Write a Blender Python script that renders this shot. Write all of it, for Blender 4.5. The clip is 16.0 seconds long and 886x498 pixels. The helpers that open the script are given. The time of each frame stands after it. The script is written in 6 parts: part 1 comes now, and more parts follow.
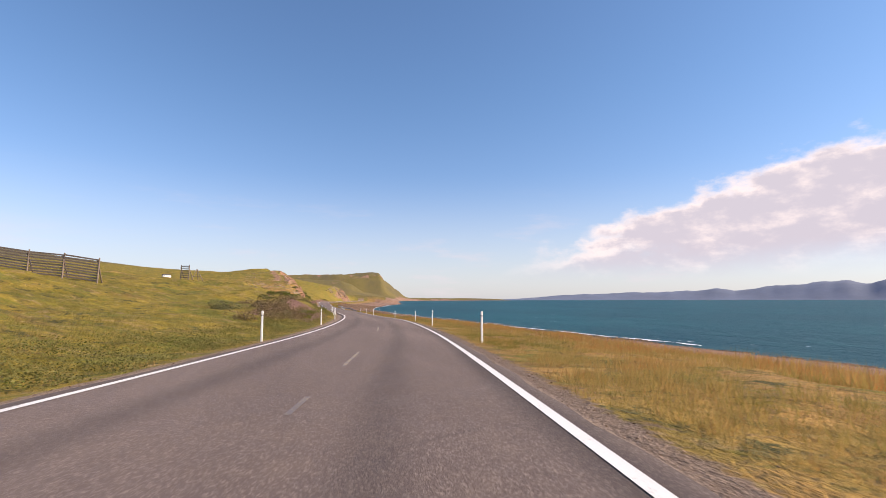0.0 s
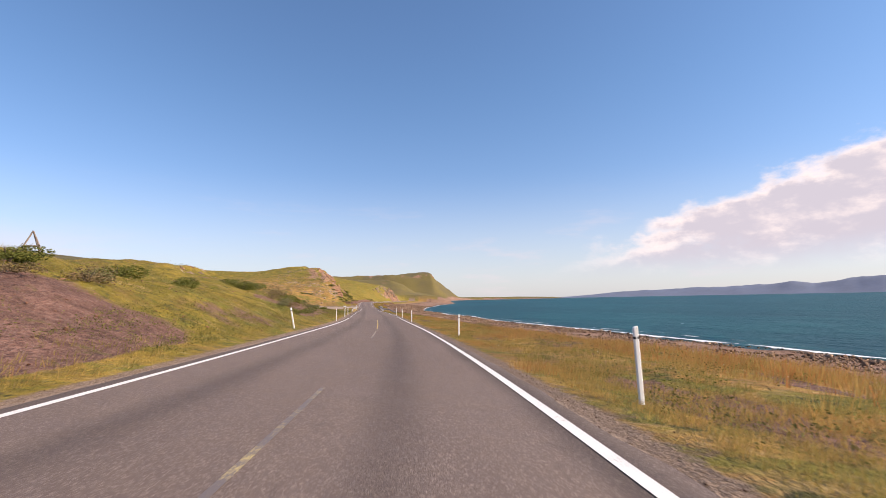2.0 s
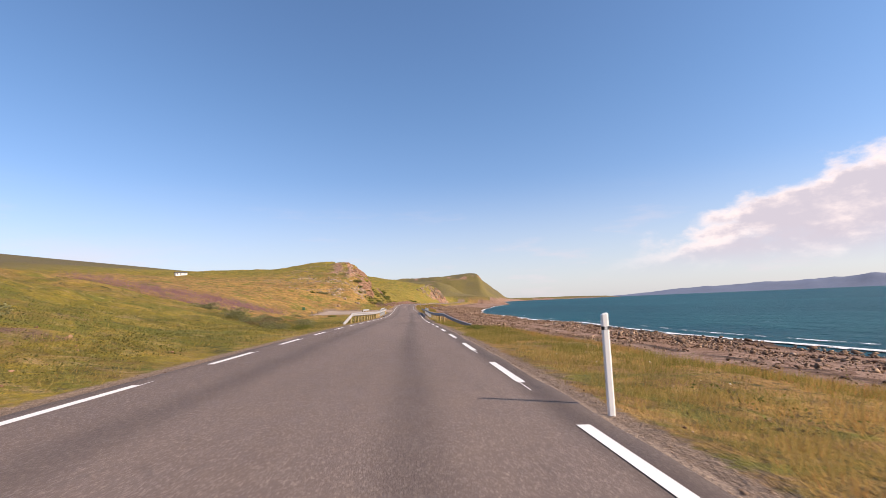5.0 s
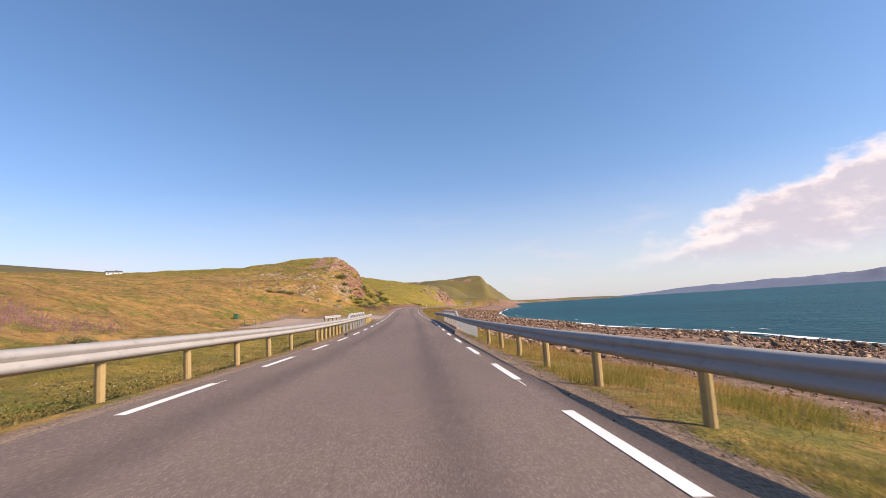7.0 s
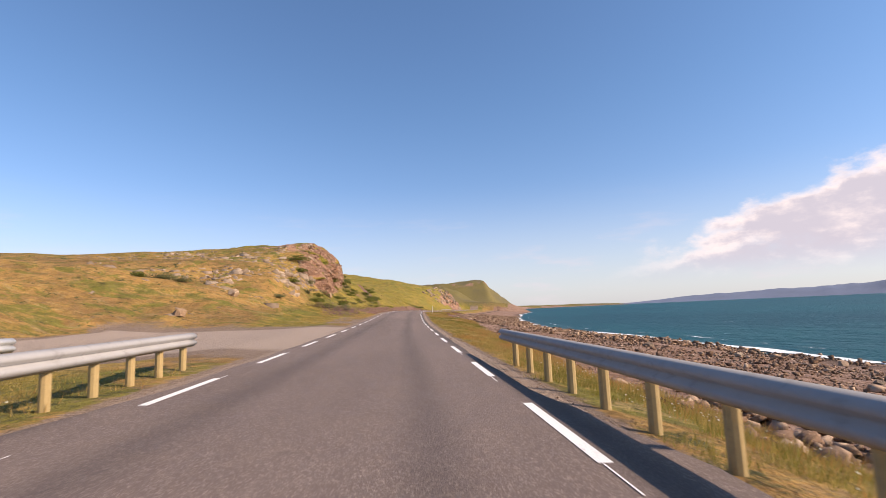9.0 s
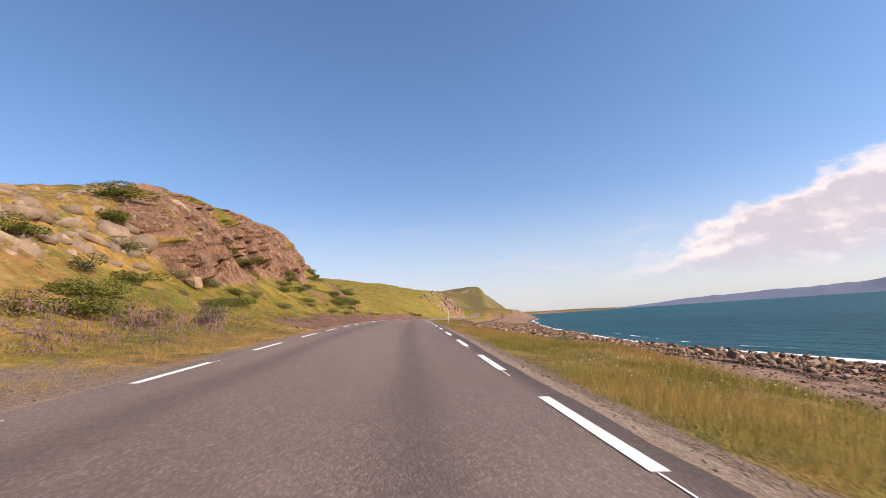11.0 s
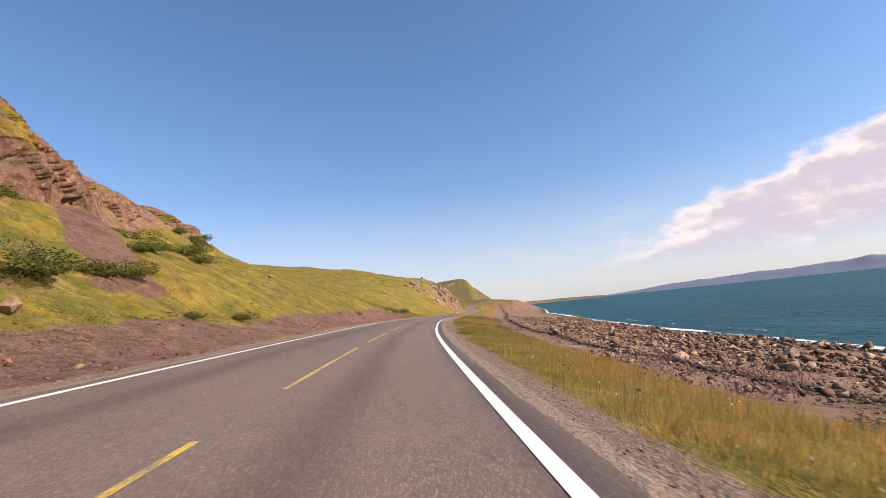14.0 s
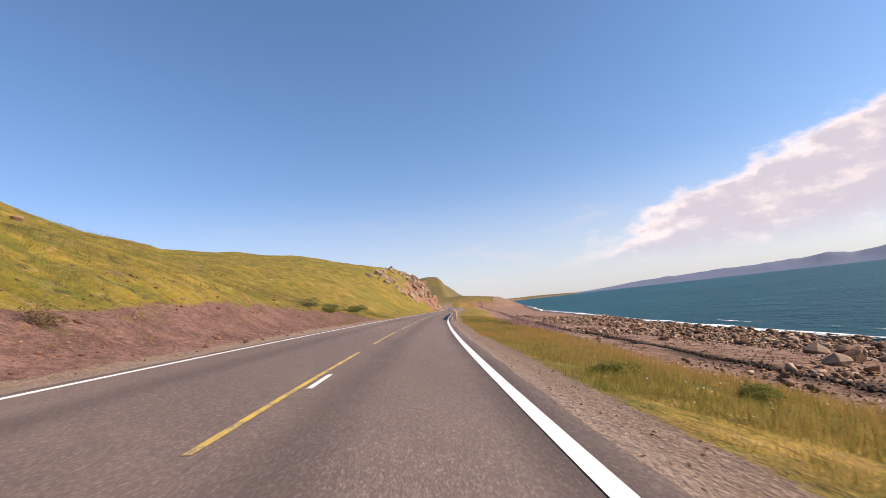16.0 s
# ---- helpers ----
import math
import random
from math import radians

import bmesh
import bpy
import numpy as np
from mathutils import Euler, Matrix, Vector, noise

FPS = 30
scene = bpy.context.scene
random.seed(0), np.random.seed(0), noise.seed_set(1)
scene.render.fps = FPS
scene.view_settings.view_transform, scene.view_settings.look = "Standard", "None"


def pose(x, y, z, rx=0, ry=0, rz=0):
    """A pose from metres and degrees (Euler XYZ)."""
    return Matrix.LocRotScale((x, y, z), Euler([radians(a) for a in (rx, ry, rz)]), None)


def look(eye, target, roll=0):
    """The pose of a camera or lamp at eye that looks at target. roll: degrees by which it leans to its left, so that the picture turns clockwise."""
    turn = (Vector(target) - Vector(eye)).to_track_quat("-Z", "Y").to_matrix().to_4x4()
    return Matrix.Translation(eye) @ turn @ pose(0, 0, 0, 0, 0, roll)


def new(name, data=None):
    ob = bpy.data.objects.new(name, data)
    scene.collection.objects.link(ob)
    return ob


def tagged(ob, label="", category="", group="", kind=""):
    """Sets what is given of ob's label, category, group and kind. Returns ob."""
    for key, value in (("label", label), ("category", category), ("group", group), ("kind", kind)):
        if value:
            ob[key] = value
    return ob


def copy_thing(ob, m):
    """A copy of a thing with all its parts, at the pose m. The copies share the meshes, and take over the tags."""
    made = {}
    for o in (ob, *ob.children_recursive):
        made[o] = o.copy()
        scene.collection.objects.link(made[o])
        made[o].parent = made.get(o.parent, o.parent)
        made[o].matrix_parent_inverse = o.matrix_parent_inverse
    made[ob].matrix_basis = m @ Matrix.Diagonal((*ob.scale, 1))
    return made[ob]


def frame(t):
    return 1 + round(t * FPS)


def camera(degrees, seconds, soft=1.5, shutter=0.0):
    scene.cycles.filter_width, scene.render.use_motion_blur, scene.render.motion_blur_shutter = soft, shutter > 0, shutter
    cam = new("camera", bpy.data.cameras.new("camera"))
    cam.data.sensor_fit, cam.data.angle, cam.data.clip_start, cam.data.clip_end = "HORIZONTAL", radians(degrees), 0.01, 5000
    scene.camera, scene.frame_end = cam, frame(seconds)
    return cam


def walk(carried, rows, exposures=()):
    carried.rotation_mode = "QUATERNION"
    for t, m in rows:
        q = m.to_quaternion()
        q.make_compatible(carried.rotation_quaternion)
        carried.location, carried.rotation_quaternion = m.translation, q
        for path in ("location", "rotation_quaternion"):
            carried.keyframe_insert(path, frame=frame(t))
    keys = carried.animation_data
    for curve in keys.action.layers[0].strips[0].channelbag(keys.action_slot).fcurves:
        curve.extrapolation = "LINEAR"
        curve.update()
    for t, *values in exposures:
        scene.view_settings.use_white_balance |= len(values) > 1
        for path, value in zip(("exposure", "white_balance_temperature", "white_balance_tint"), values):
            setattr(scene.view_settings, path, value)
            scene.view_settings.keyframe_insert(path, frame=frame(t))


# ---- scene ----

# ---------------------------------------------------------------- camera
cam = camera(84.0, 16.0, soft=0.8, shutter=0.05)
PATH = [
    (0.0, 0.09, -0.00, 1.25, 5.86, 0.09, -15.39),
    (0.5, 2.44, 11.54, 0.98, 5.83, 0.73, -14.08),
    (1.0, 4.47, 23.15, 0.79, 6.16, 0.78, -12.53),
    (1.5, 6.18, 34.80, 0.64, 6.19, 0.40, -11.00),
    (2.0, 7.52, 46.27, 0.43, 5.86, 1.10, -9.38),
    (2.5, 8.65, 57.76, 0.20, 5.58, 3.38, -7.72),
    (3.0, 9.43, 69.29, -0.02, 5.65, 3.47, -6.32),
    (3.5, 9.95, 80.84, -0.25, 6.00, 2.98, -5.07),
    (4.0, 10.20, 92.37, -0.36, 6.10, 2.77, -4.72),
    (4.5, 10.38, 103.90, -0.43, 6.19, 2.57, -4.37),
    (5.0, 10.50, 115.42, -0.50, 6.27, 2.36, -4.04),
    (5.5, 10.55, 126.94, -0.56, 6.34, 2.15, -3.71),
    (6.0, 10.53, 138.46, -0.61, 6.40, 1.94, -3.39),
    (6.5, 10.53, 150.00, -0.78, 6.65, 3.21, -3.37),
    (7.0, 10.53, 161.56, -0.94, 6.73, 3.49, -3.70),
    (7.5, 10.68, 173.14, -1.05, 6.61, 2.99, -3.88),
    (8.0, 10.80, 184.75, -1.12, 6.70, 2.68, -3.85),
    (8.5, 10.90, 196.43, -1.07, 7.25, 2.41, -3.81),
    (9.0, 10.97, 208.15, -0.94, 7.23, 2.46, -3.61),
    (9.5, 10.82, 219.82, -0.94, 7.48, 2.78, -3.73),
    (10.0, 10.71, 231.47, -0.94, 7.71, 3.10, -3.86),
    (10.5, 10.63, 243.11, -0.92, 7.93, 3.42, -4.03),
    (11.0, 10.58, 254.77, -0.79, 8.14, 3.73, -4.22),
    (11.5, 10.59, 266.46, -0.46, 8.33, 4.05, -4.44),
    (12.0, 10.88, 278.22, -0.20, 7.86, 4.73, -4.61),
    (12.5, 11.17, 289.99, -0.00, 7.54, 5.42, -4.77),
    (13.0, 11.57, 301.49, 0.07, 7.48, 5.05, -5.04),
    (13.5, 12.00, 312.63, 0.12, 7.29, 5.25, -5.31),
    (14.0, 12.52, 323.47, 0.16, 7.31, 5.85, -5.90),
    (14.5, 13.09, 334.03, 0.19, 7.23, 5.76, -6.29),
    (15.0, 13.77, 344.62, 0.20, 7.14, 5.94, -7.09),
    (15.5, 14.63, 355.20, 0.24, 6.87, 5.19, -8.19),
    (16.0, 15.68, 365.76, 0.24, 6.79, 6.31, -9.21),
]
walk(cam, [(t, pose(x, y, z, 90 + pitch, roll, yaw)) for t, x, y, z, pitch, roll, yaw in PATH],
     exposures=((0.0, 0.46, 7050, 21), (16.0, 0.46, 7050, 21)))

# ---------------------------------------------------------------- light
EXPOSURE = 0.46
scene.view_settings.exposure = EXPOSURE
SUN_DIR = Vector((1.44, -0.55, 0.98)).normalized()
SEA_Z = -5.6

sun_data = bpy.data.lights.new("sun", "SUN")
sun_data.energy, sun_data.angle, sun_data.color = 5.0, radians(0.5), (1.0, 0.885, 0.71)
sun = new("sun", sun_data)
sun.matrix_world = look(SUN_DIR * 100, (0, 0, 0))


class Nodes:
    """A node tree that is being wired."""

    def __init__(self, tree):
        self.tree = tree
        tree.nodes.clear()

    def add(self, kind, **inputs):
        n = self.tree.nodes.new(kind)
        for k, v in inputs.items():
            self.put(n, k, v)
        return n

    def put(self, n, key, v):
        key = key.replace("_", " ")
        slot = n.inputs[int(key)] if key.isdigit() else n.inputs[key]
        if isinstance(v, bpy.types.NodeSocket):
            self.tree.links.new(v, slot)
        else:
            slot.default_value = v

    def math(self, op, a, b=None, c=None, clamp=False):
        n = self.tree.nodes.new("ShaderNodeMath")
        n.operation, n.use_clamp = op, clamp
        for i, v in enumerate((a, b, c)):
            if v is not None:
                self.put(n, str(i), v)
        return n.outputs[0]

    def mix(self, fac, a, b, mode="MIX"):
        n = self.tree.nodes.new("ShaderNodeMix")
        n.data_type, n.blend_type = "RGBA", mode
        for i, v in ((0, fac), (6, a), (7, b)):
            if isinstance(v, bpy.types.NodeSocket):
                self.tree.links.new(v, n.inputs[i])
            else:
                n.inputs[i].default_value = v if i == 0 else (*v, 1)
        return n.outputs[2]

    def noise(self, scale, detail=4, rough=0.55, vector=None, distortion=0.0):
        n = self.tree.nodes.new("ShaderNodeTexNoise")
        n.inputs["Scale"].default_value, n.inputs["Detail"].default_value = scale, detail
        n.inputs["Roughness"].default_value, n.inputs["Distortion"].default_value = rough, distortion
        if vector is not None:
            self.tree.links.new(vector, n.inputs["Vector"])
        return n.outputs["Fac"]

    def ramp(self, v, lo, hi, a=0.0, b=1.0, smooth=True):
        n = self.tree.nodes.new("ShaderNodeMapRange")
        n.interpolation_type = "SMOOTHSTEP" if smooth else "LINEAR"
        for i, x in enumerate((v, lo, hi, a, b)):
            self.put(n, str(i), x)
        return n.outputs[0]

    def scaled(self, vector, s):
        n = self.tree.nodes.new("ShaderNodeMapping")
        n.inputs["Scale"].default_value = s
        self.tree.links.new(vector, n.inputs["Vector"])
        return n.outputs[0]


world = bpy.data.worlds.new("sky")
scene.world = world
world.use_nodes = True
W = Nodes(world.node_tree)
sky = W.add("ShaderNodeTexSky")
sky.sky_type, sky.sun_disc = "NISHITA", False
sky.sun_elevation, sky.sun_rotation = math.asin(SUN_DIR.z), math.atan2(SUN_DIR.x, SUN_DIR.y)
sky.altitude, sky.air_density, sky.dust_density, sky.ozone_density = 0.0, 1.0, 0.6, 2.0
geo = W.add("ShaderNodeTexCoord").outputs["Generated"]
sep = W.add("ShaderNodeSeparateXYZ", Vector=geo)
dx, dy, dz = sep.outputs
az = W.math("ARCTAN2", dx, dy)                       # to the right of north, radians
el = W.math("ARCSINE", dz)


# a long cloud bank over the far shore: puffed upper rim rising to the right, soft grey underside
sky_vec = W.add("ShaderNodeCombineXYZ", X=az, Y=W.math("MULTIPLY", el, 1.8), Z=3.0).outputs[0]
puff, wisp = W.noise(10.0, 7, 0.58, sky_vec), W.noise(5.0, 5, 0.6, sky_vec)
past = W.math("SUBTRACT", az, radians(26.4))
rim = W.math("SUBTRACT", W.math("ADD", W.math("MINIMUM", W.math("MULTIPLY_ADD", past, 0.37, radians(1.3)), W.math("MULTIPLY_ADD", past, 0.13, radians(7.3))), W.math("MULTIPLY", puff, radians(8.5))), el)
floor_line = W.math("SUBTRACT", el, W.math("ADD", W.math("MULTIPLY_ADD", past, 0.04, radians(0.2)), W.math("MULTIPLY", wisp, radians(3.6))))
bank_mask = W.math("MULTIPLY", W.ramp(rim, 0.0, radians(2.2)), W.ramp(floor_line, radians(-0.8), radians(3.0)))
bank_mask = W.math("MULTIPLY", bank_mask, W.math("MULTIPLY", W.ramp(past, radians(-8), radians(9)), W.ramp(az, radians(150), radians(110))))
bank_mask = W.math("MULTIPLY", bank_mask, W.ramp(W.math("ADD", wisp, W.math("MULTIPLY", past, 0.5)), 0.3, 0.55, 0.45, 1.0))
billow = W.noise(15.0, 6, 0.58, sky_vec)
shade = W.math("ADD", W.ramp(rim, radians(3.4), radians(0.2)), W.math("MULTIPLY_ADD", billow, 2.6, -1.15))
veil = W.ramp(W.noise(5.0, 6, 0.6, W.scaled(W.add("ShaderNodeCombineXYZ", X=az, Y=el, Z=7.0).outputs[0], (1, 5, 1))), 0.52, 0.75)
veil = W.math("MULTIPLY", veil, W.math("MULTIPLY", W.ramp(el, radians(14), radians(3)), 0.45))
cloud_col = W.mix(W.ramp(shade, 0.05, 0.95), (5.1, 5.15, 5.9), (8.2, 7.7, 7.6))
tone = W.mix(W.ramp(el, radians(-2), radians(26)), (1.02, 1.13, 1.36), (0.86, 1.20, 1.42))
base = W.mix(1.0, sky.outputs[0], tone, "MULTIPLY")
low = W.noise(4.0, 6, 0.62, W.scaled(W.add("ShaderNodeCombineXYZ", X=az, Y=el, Z=1.0).outputs[0], (1, 3.5, 1)))
low = W.math("MULTIPLY", W.ramp(low, 0.42, 0.66), W.math("MULTIPLY", W.ramp(az, radians(-12), radians(-34)), W.ramp(el, radians(9), radians(3.5), 0.0, 0.55)))
haze = W.ramp(el, radians(15), radians(-1), 0.0, 0.6)
hazy = W.mix(haze, base, (5.5, 6.15, 6.75))
c1 = W.mix(W.math("MAXIMUM", veil, low), hazy, (6.4, 6.1, 6.7))
c2 = W.mix(bank_mask, c1, cloud_col)
bg = W.add("ShaderNodeBackground", Color=c2, Strength=0.094)
W.add("ShaderNodeOutputWorld", Surface=bg.outputs[0])

# ---------------------------------------------------------------- materials


def material(name, build):
    m = bpy.data.materials.new(name)
    m.use_nodes = True
    n = Nodes(m.node_tree)
    bsdf = n.add("ShaderNodeBsdfPrincipled")
    n.add("ShaderNodeOutputMaterial", Surface=bsdf.outputs[0])
    build(n, bsdf)
    return m


def attr(n, name):
    a = n.add("ShaderNodeAttribute")
    a.attribute_name = name
    return a.outputs["Fac"]


def cells(n, vector, scale, feature="F1"):
    v = n.add("ShaderNodeTexVoronoi", Vector=vector, Scale=scale)
    v.feature = feature
    return v


def bump(n, bsdf, height, strength=0.5, distance=0.05):
    b = n.add("ShaderNodeBump", Height=height, Strength=strength, Distance=distance)
    n.put(bsdf, "Normal", b.outputs[0])


def plain(name, col, rough=0.6, metal=0.0, vary=0.12, scale=8.0, relief=0.15, dirt=None):
    def build(n, bsdf):
        pos = n.add("ShaderNodeTexCoord").outputs["Object"]
        f = n.noise(scale, 5, 0.6, pos)
        g = n.noise(scale * 9, 3, 0.6, pos)
        dark, light = [c * (1 - vary) for c in col], [min(1, c * (1 + vary)) for c in col]
        c = n.mix(f, dark, light)
        if dirt:
            c = n.mix(n.ramp(n.noise(scale * 2.3, 6, 0.7, pos), 0.52, 0.72, 0.0, 0.7), c, dirt)
        n.put(bsdf, "Base Color", c)
        n.put(bsdf, "Roughness", n.ramp(g, 0.2, 0.8, max(0, rough - 0.12), min(1, rough + 0.12)))
        n.put(bsdf, "Metallic", metal)
        bump(n, bsdf, g, relief, 0.01)
    return material(name, build)


def build_terrain(n, bsdf):
    pos = n.add("ShaderNodeNewGeometry").outputs["Position"]
    big, mid, fine = n.noise(0.035, 4, 0.6, pos), n.noise(0.35, 5, 0.65, pos), n.noise(5.0, 5, 0.7, pos)
    grain = n.noise(24.0, 3, 0.7, pos)
    # meadow: moss green to straw
    green = n.mix(n.ramp(mid, 0.3, 0.7), (0.175, 0.142, 0.020), (0.315, 0.222, 0.034))
    straw = n.mix(fine, (0.35, 0.18, 0.05), (0.47, 0.275, 0.09))
    dry = n.math("ADD", attr(n, "dry"), n.math("MULTIPLY_ADD", mid, 1.3, n.math("MULTIPLY_ADD", big, 0.8, -1.05)))
    meadow = n.mix(n.ramp(dry, 0.25, 0.95), green, straw)
    patchy = n.noise(0.16, 6, 0.72, pos, 0.5)
    meadow = n.mix(n.ramp(patchy, 0.52, 0.68, 0.0, 0.75), meadow, (0.20, 0.115, 0.045))
    meadow = n.mix(n.ramp(n.noise(1.9, 5, 0.7, pos), 0.56, 0.7, 0.0, 0.6), meadow, (0.40, 0.31, 0.13))
    meadow = n.mix(n.math("MULTIPLY", n.ramp(n.noise(0.09, 5, 0.7, pos, 0.8), 0.46, 0.6, 0.0, 0.65), n.ramp(attr(n, "dry"), 0.3, 0.8)), meadow, (0.23, 0.125, 0.052))
    herb = n.noise(0.42, 5, 0.7, pos, 0.4)
    meadow = n.mix(n.ramp(herb, 0.54, 0.66, 0.0, 0.4), meadow, (0.10, 0.092, 0.018))
    lush = n.noise(0.22, 5, 0.7, n.scaled(pos, (1.0, 1.3, 1.0)), 0.6)
    meadow = n.mix(n.ramp(lush, 0.51, 0.60, 0.0, 0.8), meadow, (0.14, 0.142, 0.022))
    fern = n.noise(0.75, 6, 0.78, pos, 0.8)
    meadow = n.mix(n.ramp(fern, 0.54, 0.62, 0.0, 0.55), meadow, (0.105, 0.118, 0.020))
    tan = n.noise(0.5, 6, 0.75, n.scaled(pos, (1.0, 1.6, 1.0)), 0.7)
    meadow = n.mix(n.ramp(tan, 0.55, 0.64, 0.0, 0.75), meadow, (0.34, 0.23, 0.10))
    meadow = n.mix(n.ramp(n.noise(0.55, 6, 0.75, pos), 0.58, 0.68, 0.0, 0.7), meadow, (0.21, 0.135, 0.07))
    bare = n.math("ADD", n.noise(1.3, 6, 0.75, pos), n.math("MULTIPLY", attr(n, "gravel"), 0.25))
    meadow = n.mix(n.ramp(bare, 0.60, 0.72, 0.0, 0.8), meadow, (0.19, 0.125, 0.085))
    # heath grey-brown; on far land it also greys the slopes like haze
    meadow = n.mix(n.math("MULTIPLY", attr(n, "heath_haze"), n.ramp(mid, 0.3, 0.6, 0.6, 1.0)), meadow, (0.12, 0.098, 0.06))
    meadow = n.mix(n.ramp(n.math("ADD", n.noise(0.9, 5, 0.7, pos), n.math("MULTIPLY", fine, 0.25)), 0.68, 0.8), meadow, (0.075, 0.07, 0.022))
    meadow = n.mix(n.ramp(fine, 0.35, 0.8, 0.0, 0.38), meadow, (0.085, 0.078, 0.018))
    clump = n.ramp(n.noise(0.85, 6, 0.8, pos), 0.32, 0.68, 0.74, 1.26)
    meadow = n.mix(1.0, meadow, n.add("ShaderNodeCombineColor", Red=clump, Green=clump, Blue=clump).outputs[0], "MULTIPLY")
    # bare soil and scree, reddish
    soil = n.mix(n.ramp(fine, 0.3, 0.7), (0.13, 0.066, 0.052), (0.24, 0.135, 0.105))
    soil = n.mix(n.ramp(grain, 0.55, 0.72), soil, (0.30, 0.225, 0.19))
    worn = n.ramp(n.noise(0.6, 6, 0.8, pos, 0.5), 0.3, 0.7, 0.62, 1.28)
    soil = n.mix(1.0, soil, n.add("ShaderNodeCombineColor", Red=worn, Green=worn, Blue=worn).outputs[0], "MULTIPLY")
    soil = n.mix(n.ramp(n.noise(0.9, 5, 0.7, pos), 0.58, 0.68, 0.0, 0.7), soil, (0.13, 0.105, 0.04))
    c = n.mix(n.ramp(n.math("ADD", attr(n, "scree"), n.math("MULTIPLY_ADD", mid, 0.9, -0.45)), 0.42, 0.62), meadow, soil)
    # rock
    seam = n.noise(1.1, 7, 0.72, n.scaled(pos, (1.0, 1.0, 0.5)), 0.6)
    rock = n.mix(n.ramp(seam, 0.3, 0.7), (0.165, 0.084, 0.059), (0.41, 0.232, 0.152))
    rock = n.mix(n.ramp(n.noise(1.9, 6, 0.75, pos), 0.51, 0.64, 0.0, 0.85), rock, (0.52, 0.35, 0.24))
    rock = n.mix(n.ramp(n.noise(0.45, 6, 0.75, pos, 0.4), 0.5, 0.62, 0.0, 0.6), rock, (0.23, 0.175, 0.115))
    rock = n.mix(n.ramp(n.noise(0.28, 5, 0.65, pos), 0.5, 0.66, 0.0, 0.7), rock, (0.40, 0.22, 0.125))
    rock = n.mix(n.ramp(n.noise(0.7, 6, 0.75, pos), 0.57, 0.69, 0.0, 0.6), rock, (0.12, 0.06, 0.044))
    cleft = cells(n, n.scaled(pos, (1.0, 0.9, 0.55)), 0.9, "DISTANCE_TO_EDGE")
    rock = n.mix(n.ramp(n.math("ADD", cleft.outputs["Distance"], n.math("MULTIPLY_ADD", seam, 0.12, -0.06)), 0.05, 0.0, 0.0, 0.3), rock, (0.07, 0.036, 0.026))
    c = n.mix(n.ramp(n.math("ADD", attr(n, "rock"), n.math("MULTIPLY_ADD", mid, 0.8, -0.4)), 0.42, 0.6), c, rock)
    # beach stones
    vor = cells(n, pos, 3.2, "F1")
    shingle = n.mix(n.ramp(n.add("ShaderNodeSeparateColor", Color=vor.outputs["Color"]).outputs[0], 0, 1), (0.15, 0.085, 0.058), (0.36, 0.24, 0.18))
    shingle = n.mix(n.ramp(big, 0.35, 0.65, 0.05, 0.5), shingle, (0.20, 0.105, 0.06))
    shingle = n.mix(n.ramp(n.noise(0.2, 4, 0.6, pos), 0.5, 0.65, 0.0, 0.7), shingle, (0.28, 0.19, 0.145))
    shingle = n.mix(n.math("MULTIPLY", attr(n, "wrack"), n.ramp(mid, 0.35, 0.5)), shingle, (0.035, 0.022, 0.016))
    c = n.mix(n.ramp(n.math("ADD", attr(n, "beach"), n.math("MULTIPLY_ADD", mid, 0.5, -0.25)), 0.42, 0.58), c, shingle)
    # gravel shoulder
    vg = cells(n, pos, 48.0, "F1")
    grit = n.mix(n.ramp(n.add("ShaderNodeSeparateColor", Color=vg.outputs["Color"]).outputs[1], 0, 1), (0.145, 0.098, 0.07), (0.315, 0.23, 0.168))
    grit = n.mix(n.ramp(attr(n, "gravel"), 0.8, 0.98, 0.0, 0.7), grit, (0.44, 0.345, 0.275))
    c = n.mix(n.ramp(n.math("ADD", attr(n, "gravel"), n.math("MULTIPLY_ADD", fine, 0.7, -0.35)), 0.4, 0.6), c, grit)
    n.put(bsdf, "Base Color", c)
    n.put(bsdf, "Roughness", 0.92)
    n.put(bsdf, "Specular IOR Level", 0.2)
    h = n.math("ADD", n.math("MULTIPLY", fine, 0.7), n.math("MULTIPLY", grain, 0.3))
    rough_rock = n.math("ADD", seam, n.math("MULTIPLY", n.noise(4.5, 6, 0.75, pos, 0.4), 0.6))
    h = n.math("ADD", h, n.math("MULTIPLY", n.math("MULTIPLY", rough_rock, attr(n, "rock")), 4.0))
    tuft = n.math("MULTIPLY", n.noise(1.4, 5, 0.75, pos), n.math("SUBTRACT", 1.0, n.math("MAXIMUM", attr(n, "gravel"), attr(n, "beach")), clamp=True))
    h = n.math("ADD", h, n.math("MULTIPLY", tuft, 2.4))
    bump(n, bsdf, h, 0.9, 0.16)


